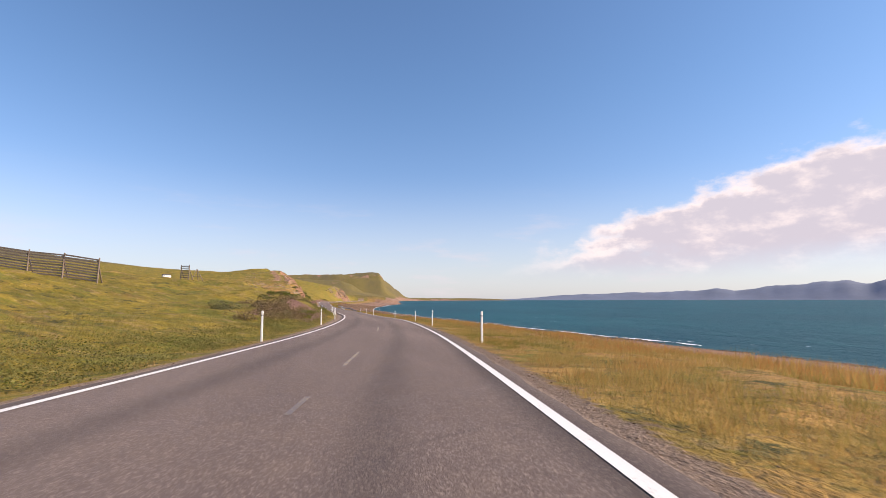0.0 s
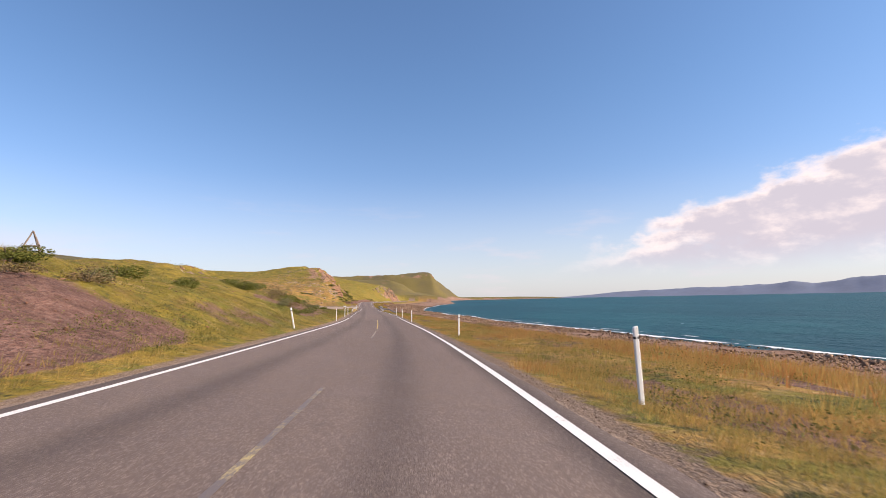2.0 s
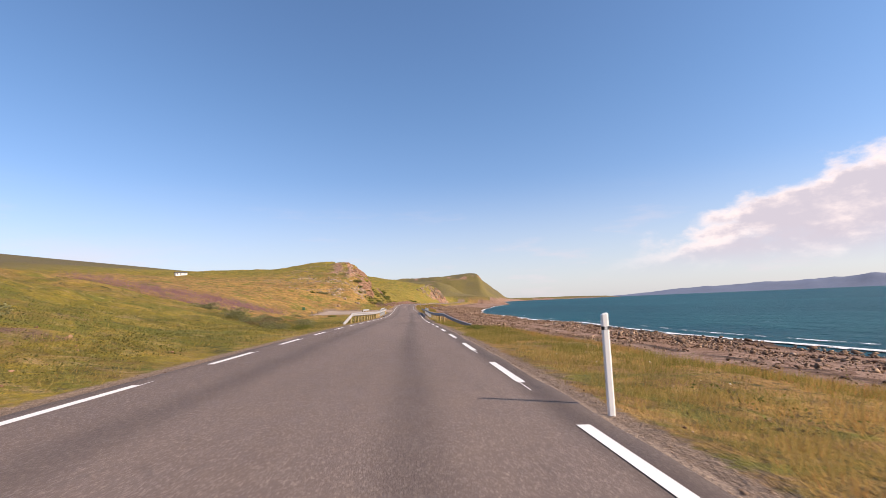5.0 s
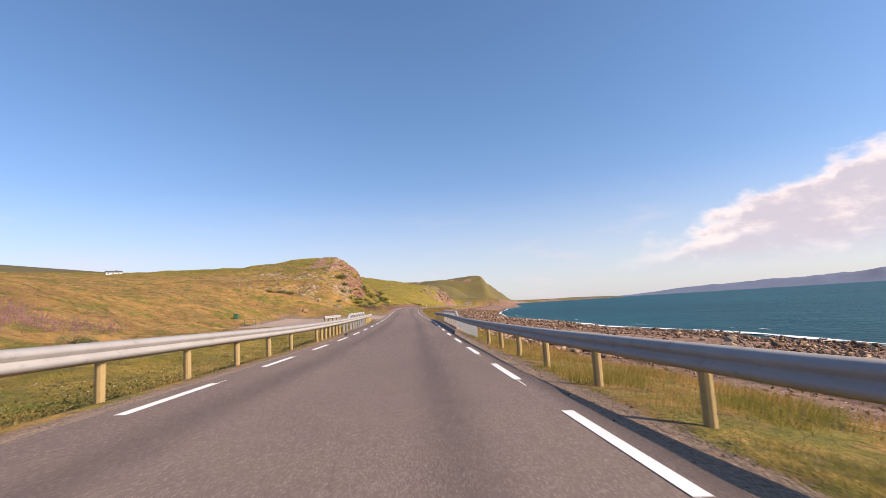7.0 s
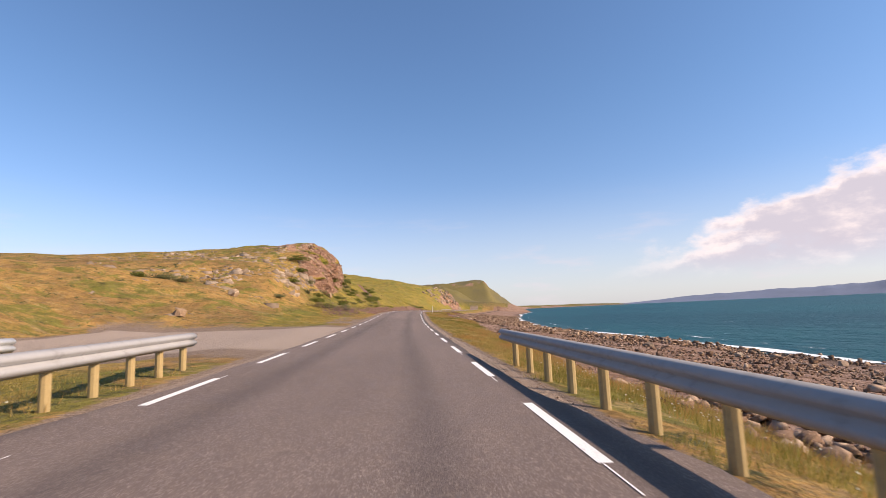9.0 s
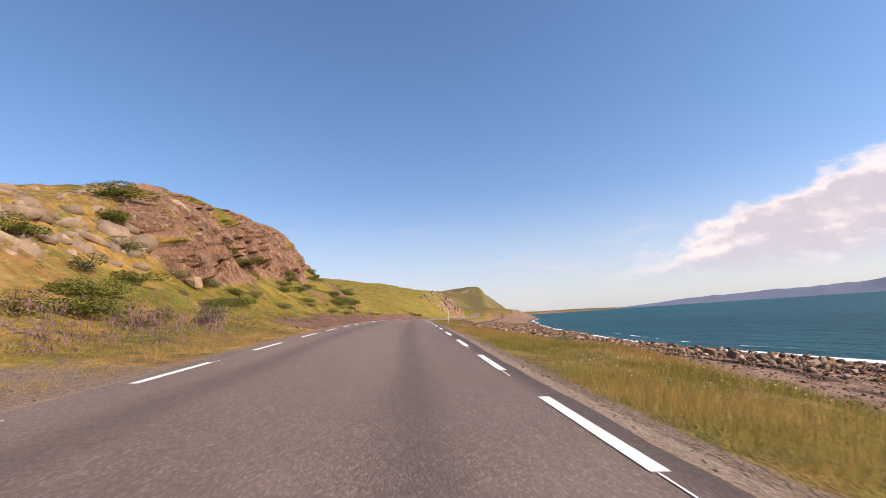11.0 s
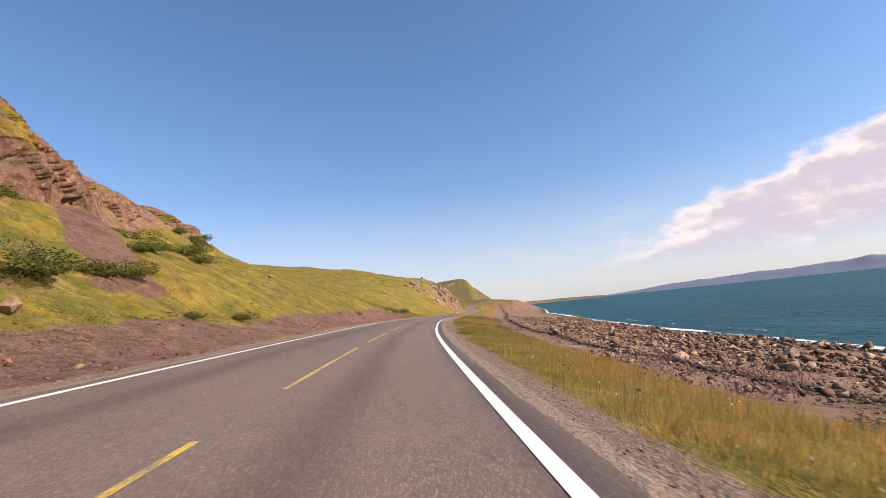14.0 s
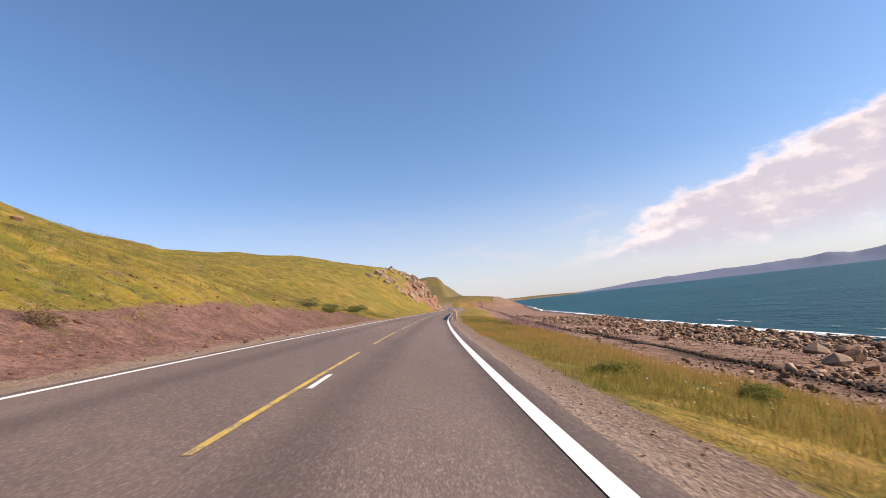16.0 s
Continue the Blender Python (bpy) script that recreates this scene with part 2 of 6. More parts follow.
def build_asphalt(n, bsdf):
    pos = n.add("ShaderNodeNewGeometry").outputs["Position"]
    u = attr(n, "across")
    pat = n.noise(0.25, 5, 0.6, n.scaled(pos, (1.0, 0.15, 1.0)))
    blot = n.noise(1.4, 5, 0.65, pos)
    grain = n.noise(60.0, 3, 0.75, pos)
    vor = cells(n, pos, 80.0, "F1")
    chip = n.add("ShaderNodeSeparateColor", Color=vor.outputs["Color"]).outputs[0]
    c = n.mix(n.ramp(pat, 0.3, 0.7), (0.128, 0.091, 0.076), (0.185, 0.135, 0.112))
    c = n.mix(n.ramp(blot, 0.45, 0.75, 0.0, 0.35), c, (0.22, 0.163, 0.133))
    c = n.mix(n.ramp(chip, 0.66, 1.0, 0.0, 0.6), c, (0.40, 0.32, 0.26))
    # oil-darkened strips between the wheel tracks
    wob = n.math("MULTIPLY_ADD", n.noise(0.12, 3, 0.5, pos), 0.5, -0.25)
    for centre, width, amount in ((1.3, 0.5, 0.36), (-1.35, 0.55, 0.36), (2.95, 0.4, 0.6), (-2.95, 0.4, 0.55)):
        d = n.math("ABSOLUTE", n.math("SUBTRACT", n.math("ADD", u, wob), centre))
        c = n.mix(n.ramp(d, width, 0.0, 0.0, amount), c, (0.046, 0.034, 0.031))
    crack = cells(n, n.scaled(pos, (0.5, 0.16, 1)), 1.0, "DISTANCE_TO_EDGE")
    line = n.math("ADD", crack.outputs["Distance"], n.math("MULTIPLY_ADD", n.noise(3.0, 4, 0.6, pos), 0.06, -0.028))
    c = n.mix(n.ramp(line, 0.004, 0.001, 0.0, 0.15), c, (0.04, 0.034, 0.032))
    n.put(bsdf, "Base Color", c)
    n.put(bsdf, "Roughness", n.ramp(blot, 0.3, 0.8, 0.72, 0.9))
    n.put(bsdf, "Specular IOR Level", 0.35)
    bump(n, bsdf, n.math("ADD", grain, n.math("MULTIPLY", chip, 0.8)), 0.7, 0.014)


def build_paint(col, worn):
    def build(n, bsdf):
        pos = n.add("ShaderNodeNewGeometry").outputs["Position"]
        f, g = n.noise(2.2, 6, 0.7, pos), n.noise(45.0, 4, 0.75, pos)
        wear = n.ramp(n.math("ADD", n.math("MULTIPLY", g, 0.6), n.math("MULTIPLY", f, 0.5)), worn, worn + 0.12)
        c = n.mix(wear, col, (0.16, 0.13, 0.12))
        n.put(bsdf, "Base Color", c)
        n.put(bsdf, "Roughness", 0.6)
        bump(n, bsdf, g, 0.4, 0.004)
    return build


def build_water(n, bsdf):
    pos = n.add("ShaderNodeNewGeometry").outputs["Position"]
    swell = n.noise(0.10, 5, 0.62, n.scaled(pos, (1.0, 0.45, 1.0)))
    chop = n.noise(0.8, 5, 0.65, n.scaled(pos, (1.0, 0.5, 1.0)))
    gust = n.noise(0.012, 4, 0.6, n.scaled(pos, (1.0, 0.35, 1.0)))
    c = n.mix(n.ramp(gust, 0.3, 0.7), (0.003, 0.050, 0.066), (0.006, 0.078, 0.092))
    c = n.mix(n.ramp(swell, 0.45, 0.75, 0.0, 0.4), c, (0.016, 0.130, 0.130))
    cap = n.noise(0.32, 6, 0.8, n.scaled(pos, (1.0, 0.5, 1.0)), 0.8)
    c = n.mix(n.ramp(n.math("ADD", cap, n.math("MULTIPLY", gust, 0.1)), 0.715, 0.74), c, (0.75, 0.8, 0.8))
    n.put(bsdf, "Base Color", c)
    n.put(bsdf, "Roughness", 0.45)
    n.put(bsdf, "IOR", 1.33)
    n.put(bsdf, "Specular IOR Level", 0.16)
    bump(n, bsdf, n.math("ADD", swell, n.math("MULTIPLY", chop, 0.3)), 0.9, 1.2)


M_TERRAIN = material("terrain", build_terrain)
M_ASPHALT = material("asphalt", build_asphalt)
M_WHITE = material("white_line", build_paint((0.78, 0.76, 0.72), 0.62))
M_YELLOW = material("yellow_line", build_paint((0.62, 0.42, 0.06), 0.52))
M_FADED = material("faded_line", build_paint((0.52, 0.40, 0.17), 0.44))
M_WATER = material("sea_water", build_water)
M_STEEL = plain("galvanised_steel", (0.50, 0.50, 0.50), 0.5, 0.3, 0.18, 3.0, 0.1, (0.24, 0.23, 0.22))
M_BEAM = plain("dull_zinc_beam", (0.31, 0.30, 0.295), 0.8, 0.0, 0.2, 2.0, 0.1, (0.21, 0.20, 0.19))
M_WOOD = plain("pale_post_wood", (0.36, 0.255, 0.11), 0.75, 0.0, 0.25, 12.0, 0.3, (0.26, 0.19, 0.10))
M_GREYWOOD = plain("weathered_wood", (0.22, 0.17, 0.135), 0.85, 0.0, 0.3, 6.0, 0.4)
M_POST = plain("white_plastic", (0.80, 0.79, 0.76), 0.5, 0.0, 0.06, 4.0, 0.05)
M_BLACK = plain("black_plastic", (0.02, 0.02, 0.02), 0.5, 0.0, 0.2, 4.0, 0.05)
M_REFLECT = plain("reflector", (0.75, 0.75, 0.72), 0.25, 0.3, 0.05, 10.0, 0.05)

# ---------------------------------------------------------------- plan of the road
# y, x of the centre, height of the centre, bank in degrees (right side down), half the width between the edge lines
ROAD = [
    (-60.0, -15.68, 1.14, -0.60, 2.82), (0.3, -1.45, 0.22, -0.10, 2.82), (23.4, 2.97, -0.26, 0.35, 2.82), (46.4, 6.02, -0.65, 1.10, 2.82),
    (69.4, 7.85, -1.06, 2.90, 2.82), (92.4, 8.69, -1.42, 2.50, 2.78), (115.4, 9.10, -1.56, 2.10, 2.73), (138.5, 9.24, -1.69, 2.00, 2.64),
    (161.6, 9.49, -1.96, 2.90, 2.38), (184.8, 9.70, -2.20, 2.35, 2.38), (208.2, 9.82, -2.12, 2.10, 2.40), (231.5, 9.52, -1.98, 2.70, 2.44),
    (254.8, 9.28, -1.69, 3.30, 2.49), (278.3, 9.42, -1.09, 3.50, 2.54), (301.6, 9.88, -0.75, 4.00, 2.61), (323.6, 10.41, -0.58, 4.40, 2.67),
    (344.8, 11.53, -0.50, 4.60, 2.76), (366.0, 13.56, -0.43, 4.60, 2.85),
    (400.0, 18.52, -0.53, 5.00, 2.87), (450.0, 28.12, -0.68, 3.50, 2.87), (520.0, 43.42, -0.73, 1.00, 2.87), (600.0, 57.92, -0.49, 0.00, 2.87), (720.0, 75.92, -0.08, 0.00, 2.87),
]
ROAD_T = np.array(ROAD)


def smooth_table(ys, cols, y):
    """Cubic (Catmull-Rom, uneven steps) reading of columns against ys."""
    y = np.clip(np.asarray(y, float), ys[0], ys[-1])
    i = np.clip(np.searchsorted(ys, y) - 1, 0, len(ys) - 2)
    slope = np.gradient(cols, ys, axis=0)
    h = (ys[i + 1] - ys[i])
    s = (y - ys[i]) / h
    a, b = cols[i], cols[i + 1]
    ma, mb = slope[i] * h[..., None], slope[i + 1] * h[..., None]
    s = s[..., None]
    return (2 * s**3 - 3 * s**2 + 1) * a + (s**3 - 2 * s**2 + s) * ma + (-2 * s**3 + 3 * s**2) * b + (s**3 - s**2) * mb


def road_at(y):
    """Centre x, height, bank (tangent), half width at y."""
    r = smooth_table(ROAD_T[:, 0], ROAD_T[:, 1:], y)
    return r[..., 0], r[..., 1], np.tan(np.radians(r[..., 2])), r[..., 3]


# ---------------------------------------------------------------- plan of the land


def hash_noise(x, y, seed):
    """Smooth value noise on a unit grid, 0..1."""
    xi, yi = np.floor(x).astype(np.int64), np.floor(y).astype(np.int64)
    fx, fy = x - xi, y - yi
    fx, fy = fx * fx * (3 - 2 * fx), fy * fy * (3 - 2 * fy)

    def corner(a, b):
        h = (a * 374761393 + b * 668265263 + seed * 974634777) & 0x7FFFFFFF
        h = ((h ^ (h >> 13)) * 1274126177) & 0x7FFFFFFF
        return ((h ^ (h >> 16)) & 0xFFFF) / 65535.0
    return (corner(xi, yi) * (1 - fx) + corner(xi + 1, yi) * fx) * (1 - fy) + (corner(xi, yi + 1) * (1 - fx) + corner(xi + 1, yi + 1) * fx) * fy


def fbm(x, y, seed, octaves=4):
    out, amp, tot = 0, 1.0, 0
    for k in range(octaves):
        out, tot = out + amp * hash_noise(x * 2**k, y * 2**k, seed + k), tot + amp
        amp *= 0.5
    return out / tot


# height above the road at the named distances to the left of its centre, by y
LEFT_U = np.array([-150.0, -80, -45, -36, -30, -24, -20, -16, -12, -8, -5, -3.7])
LEFT = {
    -60: (11.0, 8.0, 5.5, 4.4, 3.6, 2.7, 2.1, 1.4, 0.70, 0.10, -0.20, -0.15),
    20: (11.0, 8.0, 5.2, 4.1, 3.4, 2.6, 2.0, 1.4, 0.70, 0.10, -0.20, -0.15),
    45: (10.0, 8.0, 5.6, 4.8, 4.2, 3.6, 3.1, 2.4, 1.7, 0.80, 0.00, -0.15),
    62: (11.0, 8.0, 5.9, 5.3, 4.9, 4.5, 4.1, 3.7, 3.0, 1.7, 0.10, -0.15),
    80: (11.0, 8.0, 6.4, 5.8, 5.4, 4.9, 4.4, 3.7, 2.8, 1.4, 0.10, -0.15),
    100: (13.0, 9.0, 6.2, 6.1, 6.1, 6.1, 5.8, 4.5, 3.1, 1.2, 0.10, -0.15),
    112: (13.0, 9.0, 6.6, 6.3, 6.1, 5.9, 5.3, 4.0, 2.6, 1.0, 0.10, -0.15),
    128: (13.0, 9.0, 6.6, 5.6, 5.0, 4.2, 3.5, 2.6, 1.7, 0.70, 0.00, -0.15),
    150: (13.0, 9.5, 7.2, 6.0, 5.2, 4.0, 3.0, 1.9, 1.0, 0.10, -0.20, -0.15),
    175: (13.0, 10.0, 7.2, 5.5, 4.4, 2.6, 1.4, 0.40, -0.20, -0.60, -0.60, -0.15),
    205: (13.5, 10.0, 6.6, 4.7, 2.9, 1.3, 0.55, 0.10, -0.10, -0.50, -0.40, -0.15),
    222: (14.0, 10.3, 6.8, 5.0, 3.0, 1.0, 0.20, 0.08, 0.05, -0.05, -0.05, -0.10),
    245: (15.0, 10.8, 7.4, 5.7, 3.9, 1.7, 0.70, 0.25, 0.15, -0.05, -0.05, -0.10),
    262: (16.0, 12.0, 8.2, 6.8, 5.8, 4.6, 3.7, 2.5, 1.1, 0.20, -0.10, -0.12),
    280: (17.0, 12.6, 9.8, 9.2, 8.8, 8.6, 8.4, 7.2, 3.2, 0.80, 0.00, -0.15),
    290: (17.5, 13.1, 11.0, 10.9, 10.6, 10.9, 11.2, 10.5, 3.8, 1.1, 0.00, -0.15),
    300: (18.0, 13.4, 12.2, 12.5, 12.4, 12.6, 12.9, 9.3, 4.4, 1.3, 0.00, -0.15),
    309: (18.5, 13.6, 13.6, 13.9, 13.8, 13.9, 14.0, 8.0, 4.5, 1.4, 0.00, -0.15),
    318: (19.0, 14.0, 14.8, 15.1, 15.1, 15.3, 14.5, 8.1, 4.6, 1.4, 0.00, -0.15),
    326: (19.5, 14.7, 16.0, 16.2, 16.5, 16.7, 13.3, 6.5, 4.7, 1.4, 0.00, -0.15),
    334: (20.0, 15.4, 17.2, 17.5, 17.7, 17.3, 11.3, 6.0, 4.8, 1.5, 0.00, -0.15),
    340: (20.5, 16.3, 17.7, 18.0, 18.3, 16.6, 9.8, 6.6, 4.8, 1.6, 0.05, -0.15),
    346: (21.0, 17.1, 18.5, 18.6, 18.8, 14.7, 8.7, 7.4, 4.9, 1.6, 0.10, -0.15),
    352: (21.2, 17.8, 19.5, 19.8, 20.1, 12.2, 8.1, 8.2, 4.9, 1.6, 0.10, -0.15),
    358: (21.5, 18.5, 20.2, 21.6, 21.6, 10.4, 7.9, 7.2, 4.8, 1.7, 0.10, -0.15),
    365: (21.8, 19.3, 20.9, 20.8, 20.2, 8.7, 8.3, 7.0, 4.8, 1.9, 0.10, -0.15),
    372: (22.0, 19.8, 21.9, 17.6, 16.3, 8.2, 8.4, 6.8, 4.8, 2.0, 0.10, -0.15),
    380: (22.0, 20.1, 24.0, 17.8, 12.4, 8.2, 8.4, 6.9, 4.9, 2.2, 0.10, -0.15),
    395: (22.5, 20.8, 24.0, 17.0, 11.9, 9.0, 8.2, 6.6, 5.0, 2.5, 0.20, -0.15),
    413: (23.5, 21.2, 20.4, 14.2, 11.8, 9.5, 7.9, 6.2, 4.2, 1.6, 0.10, -0.15),
    430: (24.0, 21.0, 12.1, 9.8, 10.6, 9.0, 7.7, 6.0, 3.7, 1.1, 0.00, -0.15),
    470: (26.0, 21.1, 15.4, 14.2, 12.8, 10.8, 9.0, 7.0, 4.5, 1.4, 0.00, -0.15),
    515: (30.0, 25.9, 20.4, 18.4, 17.0, 15.8, 14.8, 13.2, 10.5, 4.0, 0.40, -0.15),
    545: (31.0, 27.0, 21.0, 19.1, 17.8, 16.8, 15.8, 14.6, 12.5, 7.0, 1.0, -0.15),
    600: (30.0, 24.0, 18.0, 15.6, 14.0, 12.0, 9.5, 7.0, 4.0, 1.0, 0.00, -0.15),
    720: (34.0, 26.0, 18.0, 15.0, 13.0, 10.0, 7.5, 5.0, 3.0, 1.0, 0.00, -0.15),
}
LEFT_Y = np.array(sorted(LEFT), float)
LEFT_H = np.array([LEFT[int(k)] for k in LEFT_Y], float)

# right of the road, by y: end of the verge, its drop below the road, the waterline
RIGHT = np.array([
    (-60, 17, 0.9, 62), (60, 15, 1.25, 48), (100, 12.5, 1.25, 42), (140, 10.5, 1.0, 38), (175, 9, 1.3, 33.5), (195, 8.0, 1.5, 34), (215, 8.0, 1.4, 35),
    (240, 8.5, 1.2, 32), (270, 9.5, 1.1, 33), (310, 8.5, 1.2, 30.5), (350, 8.2, 1.3, 33.5), (400, 9.5, 1.4, 34.5), (460, 10.5, 1.5, 35.5), (560, 12, 1.7, 37),
    (720, 20, 2.0, 60)], float)
# far shore: y, x of the waterline
SHORE = np.array([(720, 136), (900, 160), (1500, 270), (2300, 430), (2700, 640), (3000, 950), (3250, 1350), (3300, -2500), (6000, -2500)], float)


def table(ys, cols, y):
    return np.stack([np.interp(y, ys, cols[:, k]) for k in range(cols.shape[1])], -1)


def facets(a, b, seed):
    """Broken rock: flat, tilted facets in cells of a jittered unit grid, about -0.6..0.6."""
    ai, bi = np.floor(a), np.floor(b)
    best, out = np.full(a.shape, 9.0), np.zeros(a.shape)
    for i in (-1, 0, 1):
        for j in (-1, 0, 1):
            ca, cb = ai + i, bi + j
            da, db = a - ca - hash_noise(ca, cb, seed), b - cb - hash_noise(ca, cb, seed + 11)
            d = da * da + db * db
            v = hash_noise(ca, cb, seed + 23) - 0.5 + da * (hash_noise(ca, cb, seed + 37) - 0.5) * 0.9 + db * (hash_noise(ca, cb, seed + 41) - 0.45) * 0.8
            near = d < best
            best, out = np.where(near, d, best), np.where(near, v, out)
    return out


def crag_face(y):
    """How far left of the road the middle of the crag's face stands."""
    return np.interp(y, (285, 300, 318, 334, 346, 358, 372, 395, 413), (-14.5, -17.6, -18.4, -21, -23.5, -27, -33, -40.5, -44))


def land(y, u):
    """Height of the ground and its kinds of cover at y, and u metres right of the road's centre (arrays of one shape)."""
    xr, zr, bank, half = road_at(y)
    x = xr + u
    yy = np.clip(y, -60, 720)
    prof = np.stack([smooth_profile(LEFT_Y, LEFT_H[:, k], yy) for k in range(len(LEFT_U))], -1)
    # left: read across the row
    ul = np.clip(u, LEFT_U[0], LEFT_U[-1])
    k = np.clip(np.searchsorted(LEFT_U, ul) - 1, 0, len(LEFT_U) - 2)
    s = (ul - LEFT_U[k]) / (LEFT_U[k + 1] - LEFT_U[k])
    pa, pb = np.take_along_axis(prof, k[..., None], -1)[..., 0], np.take_along_axis(prof, k[..., None] + 1, -1)[..., 0]
    lh = pa * (1 - s) + pb * s
    lh = lh + 48 * np.exp(-(((x + 640) / 330) ** 2 + ((y - 820) / 420) ** 2)) * np.clip((-u - 150) / 150, 0, 1)
    lh = lh + np.where(u < -150, (-150 - u) * 0.028 * np.clip(1.2 - (-u) / 2600, 0, 1), 0)
    # right
    r = table(RIGHT[:, 0], RIGHT[:, 1:], yy)
    verge, drop, water = r[..., 0], r[..., 1], r[..., 2]
    far = y > 720
    water = np.where(far, np.interp(y, SHORE[:, 0], SHORE[:, 1]) - xr, water)
    sv = np.clip((u - 3.7) / np.maximum(verge - 3.7, 0.1), 0, 1)
    hv = -0.15 - drop * (0.35 * sv + 0.65 * sv * sv)
    sb = (u - verge) / np.maximum(water - verge, 1)
    zb = (zr - 0.15 - drop) * (1 - np.clip(sb, 0, 1)) ** 1.25 + SEA_Z * (1 - (1 - np.clip(sb, 0, 1)) ** 1.25)
    zb = zb - np.maximum(u - water, 0) * 0.08
    on_left = u < 0
    fade = np.clip((np.abs(u) - 3.9) / 3.0, 0, 1)
    base = np.where(on_left, zr + lh, np.where(u < verge, zr + hv, zb))
    # on the carriageway: just under the road, on its slope
    deck = zr - bank * u - 0.10
    w = np.clip((np.abs(u) - (half + 0.35)) / 1.2, 0, 1)
    w = w * w * (3 - 2 * w)
    z = deck * (1 - w) + (base - bank * np.clip(u, -5, 5) * np.clip(1.6 - np.abs(u) / 9, 0, 1)) * w
    # roughness
    rough = fbm(x / 9, y / 9, 11, 4) - 0.5
    small = fbm(x / 1.6, y / 1.6, 31, 3) - 0.5
    wide = fbm(x / 45, y / 45, 51, 3) - 0.5
    wob = 5 * (fbm(x / 6, y / 6, 161, 3) - 0.5)
    lay = np.clip((y + wob - 212 - 8 * np.clip((u + 8.5) / 1.5, 0, 1)) / 6, 0, 1) * np.clip((252 - y - wob) / 8, 0, 1) * np.clip((u + 22 + wob) / 3, 0, 1) * (u < 0)
    amp = fade * (1 - lay)
    amp_l = np.clip((-u - 4) / 14, 0, 1)
    z = z + amp * np.where(on_left, rough * (0.4 + 1.5 * amp_l) + wide * 2.0 * np.clip((-u - 22) / 40, 0, 1) + small * 0.5, rough * 0.5 + small * 0.26)
    # broken faces of the crag
    slope_l = np.clip((np.roll(lh, 1, axis=1) - lh) / np.maximum(np.roll(u, 1, axis=1) * -1 + u, 0.05), 0, 4)
    steep = np.clip((slope_l - 0.75) / 0.5, 0, 1)
    steep = (steep + np.roll(steep, 1, axis=1) + np.roll(steep, -1, axis=1) + np.roll(steep, 2, axis=1) + np.roll(steep, -2, axis=1)) / 5
    face = crag_face(y)
    crag = np.clip((y - 284) / 10, 0, 1) * np.clip((440 - y) / 40, 0, 1) * np.clip(1.9 - np.abs(u - face) / 3.2, 0, 1)
    crag = np.maximum(crag, np.clip((y - 505) / 10, 0, 1) * np.clip((560 - y) / 10, 0, 1) * np.clip((u + 16) / 4, 0, 1) * np.clip((-5 - u) / 2, 0, 1))
    ledge = fbm(y / 6 + 3, z / 3.2, 121, 3)
    crag = crag * steep * (1 - np.clip((ledge - 0.68) / 0.05, 0, 1))
    lean = y + 0.35 * z
    x = x + crag * (facets(lean / 4.2, z / 8.5, 81) * 3.2 + facets(lean / 1.7 + 9, z / 3.6, 83) * 1.3 + facets(lean / 0.8, z / 1.3, 85) * 0.55 + (fbm(y / 1.3, z / 1.3, 87, 3) - 0.5) * 1.2 - 0.6)
    # far land
    edge_x = x + 26 * (fbm(y / 120, x / 400, 133, 3) - 0.5)
    mesa = np.interp(edge_x, (-900, 60, 200, 300, 342, 350, 366, 420, 500, 560), (100, 113, 119, 123, 125, 119, 92, 50, 8, 0))
    hill = mesa * np.exp(-((y - 2600) / 360) ** 4)
    bluff = np.clip((150 + 30 * wide - x) / 90, 0, 1)
    hill = np.maximum(hill, 36 * bluff * bluff * (3 - 2 * bluff) * np.exp(-((y - 1250) / 300) ** 4))
    hill = np.maximum(hill, 46 * np.clip((330 - x) / 500, 0, 1) * np.exp(-((y - 1900) / 700) ** 4))
    hill = hill * (1 + 0.16 * (fbm(x / 70, y / 70, 131, 4) - 0.5))
    inland = np.clip((water - u) / 90, 0, 1)
    z = np.where(far, np.where(u < water, np.maximum(SEA_Z + 0.3 + np.clip((water - u) / 20, 0, 1) * 7 + hill * inland + (wide * 8 + 8) * inland, -20), SEA_Z - 6), z)
    # kinds of cover
    rock = np.clip((slope_l - 0.95) / 0.5, 0, 1) * on_left * (u > -60)
    rock = np.maximum(rock, np.clip((y - 285) / 15, 0, 1) * np.clip((432 - y) / 20, 0, 1) * np.clip(2.0 - np.abs(u - face) / 3.4, 0, 1))
    rock = np.maximum(rock, np.clip((y - 285) / 20, 0, 1) * np.clip((370 - y) / 15, 0, 1) * np.clip(1 - np.abs(u - face + 9) / 9, 0, 1) * 0.62)
    rock = np.where(far, rock, rock * (1 - 0.95 * np.clip((ledge - 0.69) / 0.05, 0, 1)))
    scree = np.zeros_like(u)
    for y0, y1, u0, u1, a in ((36, 66, -10.5, -4.5, 0.9), (62, 84, -8.5, -4.4, 0.5), (84, 118, -11, -5.0, 0.62), (92, 118, -18, -11, 0.52), (116, 132, -12, -6, 0.5), (280, 350, -8.0, -3.3, 0.85),
                              (312, 345, -16, -8, 0.42), (345, 420, -7.5, -3.5, 0.95), (505, 560, -9, -4, 0.9), (2, 16, -10, -6.5, 0.5), (248, 270, -6.4, -4.2, 0.4)):
        m = np.clip((y - y0) / 5, 0, 1) * np.clip((y1 - y) / 5, 0, 1) * np.clip((u - u0) / 1.5, 0, 1) * np.clip((u1 - u) / 0.6, 0, 1)
        scree = np.maximum(scree, m * a)
    # streak of rubble running down from the end of the crag
    run = 360 + (u + 24) * -1.0
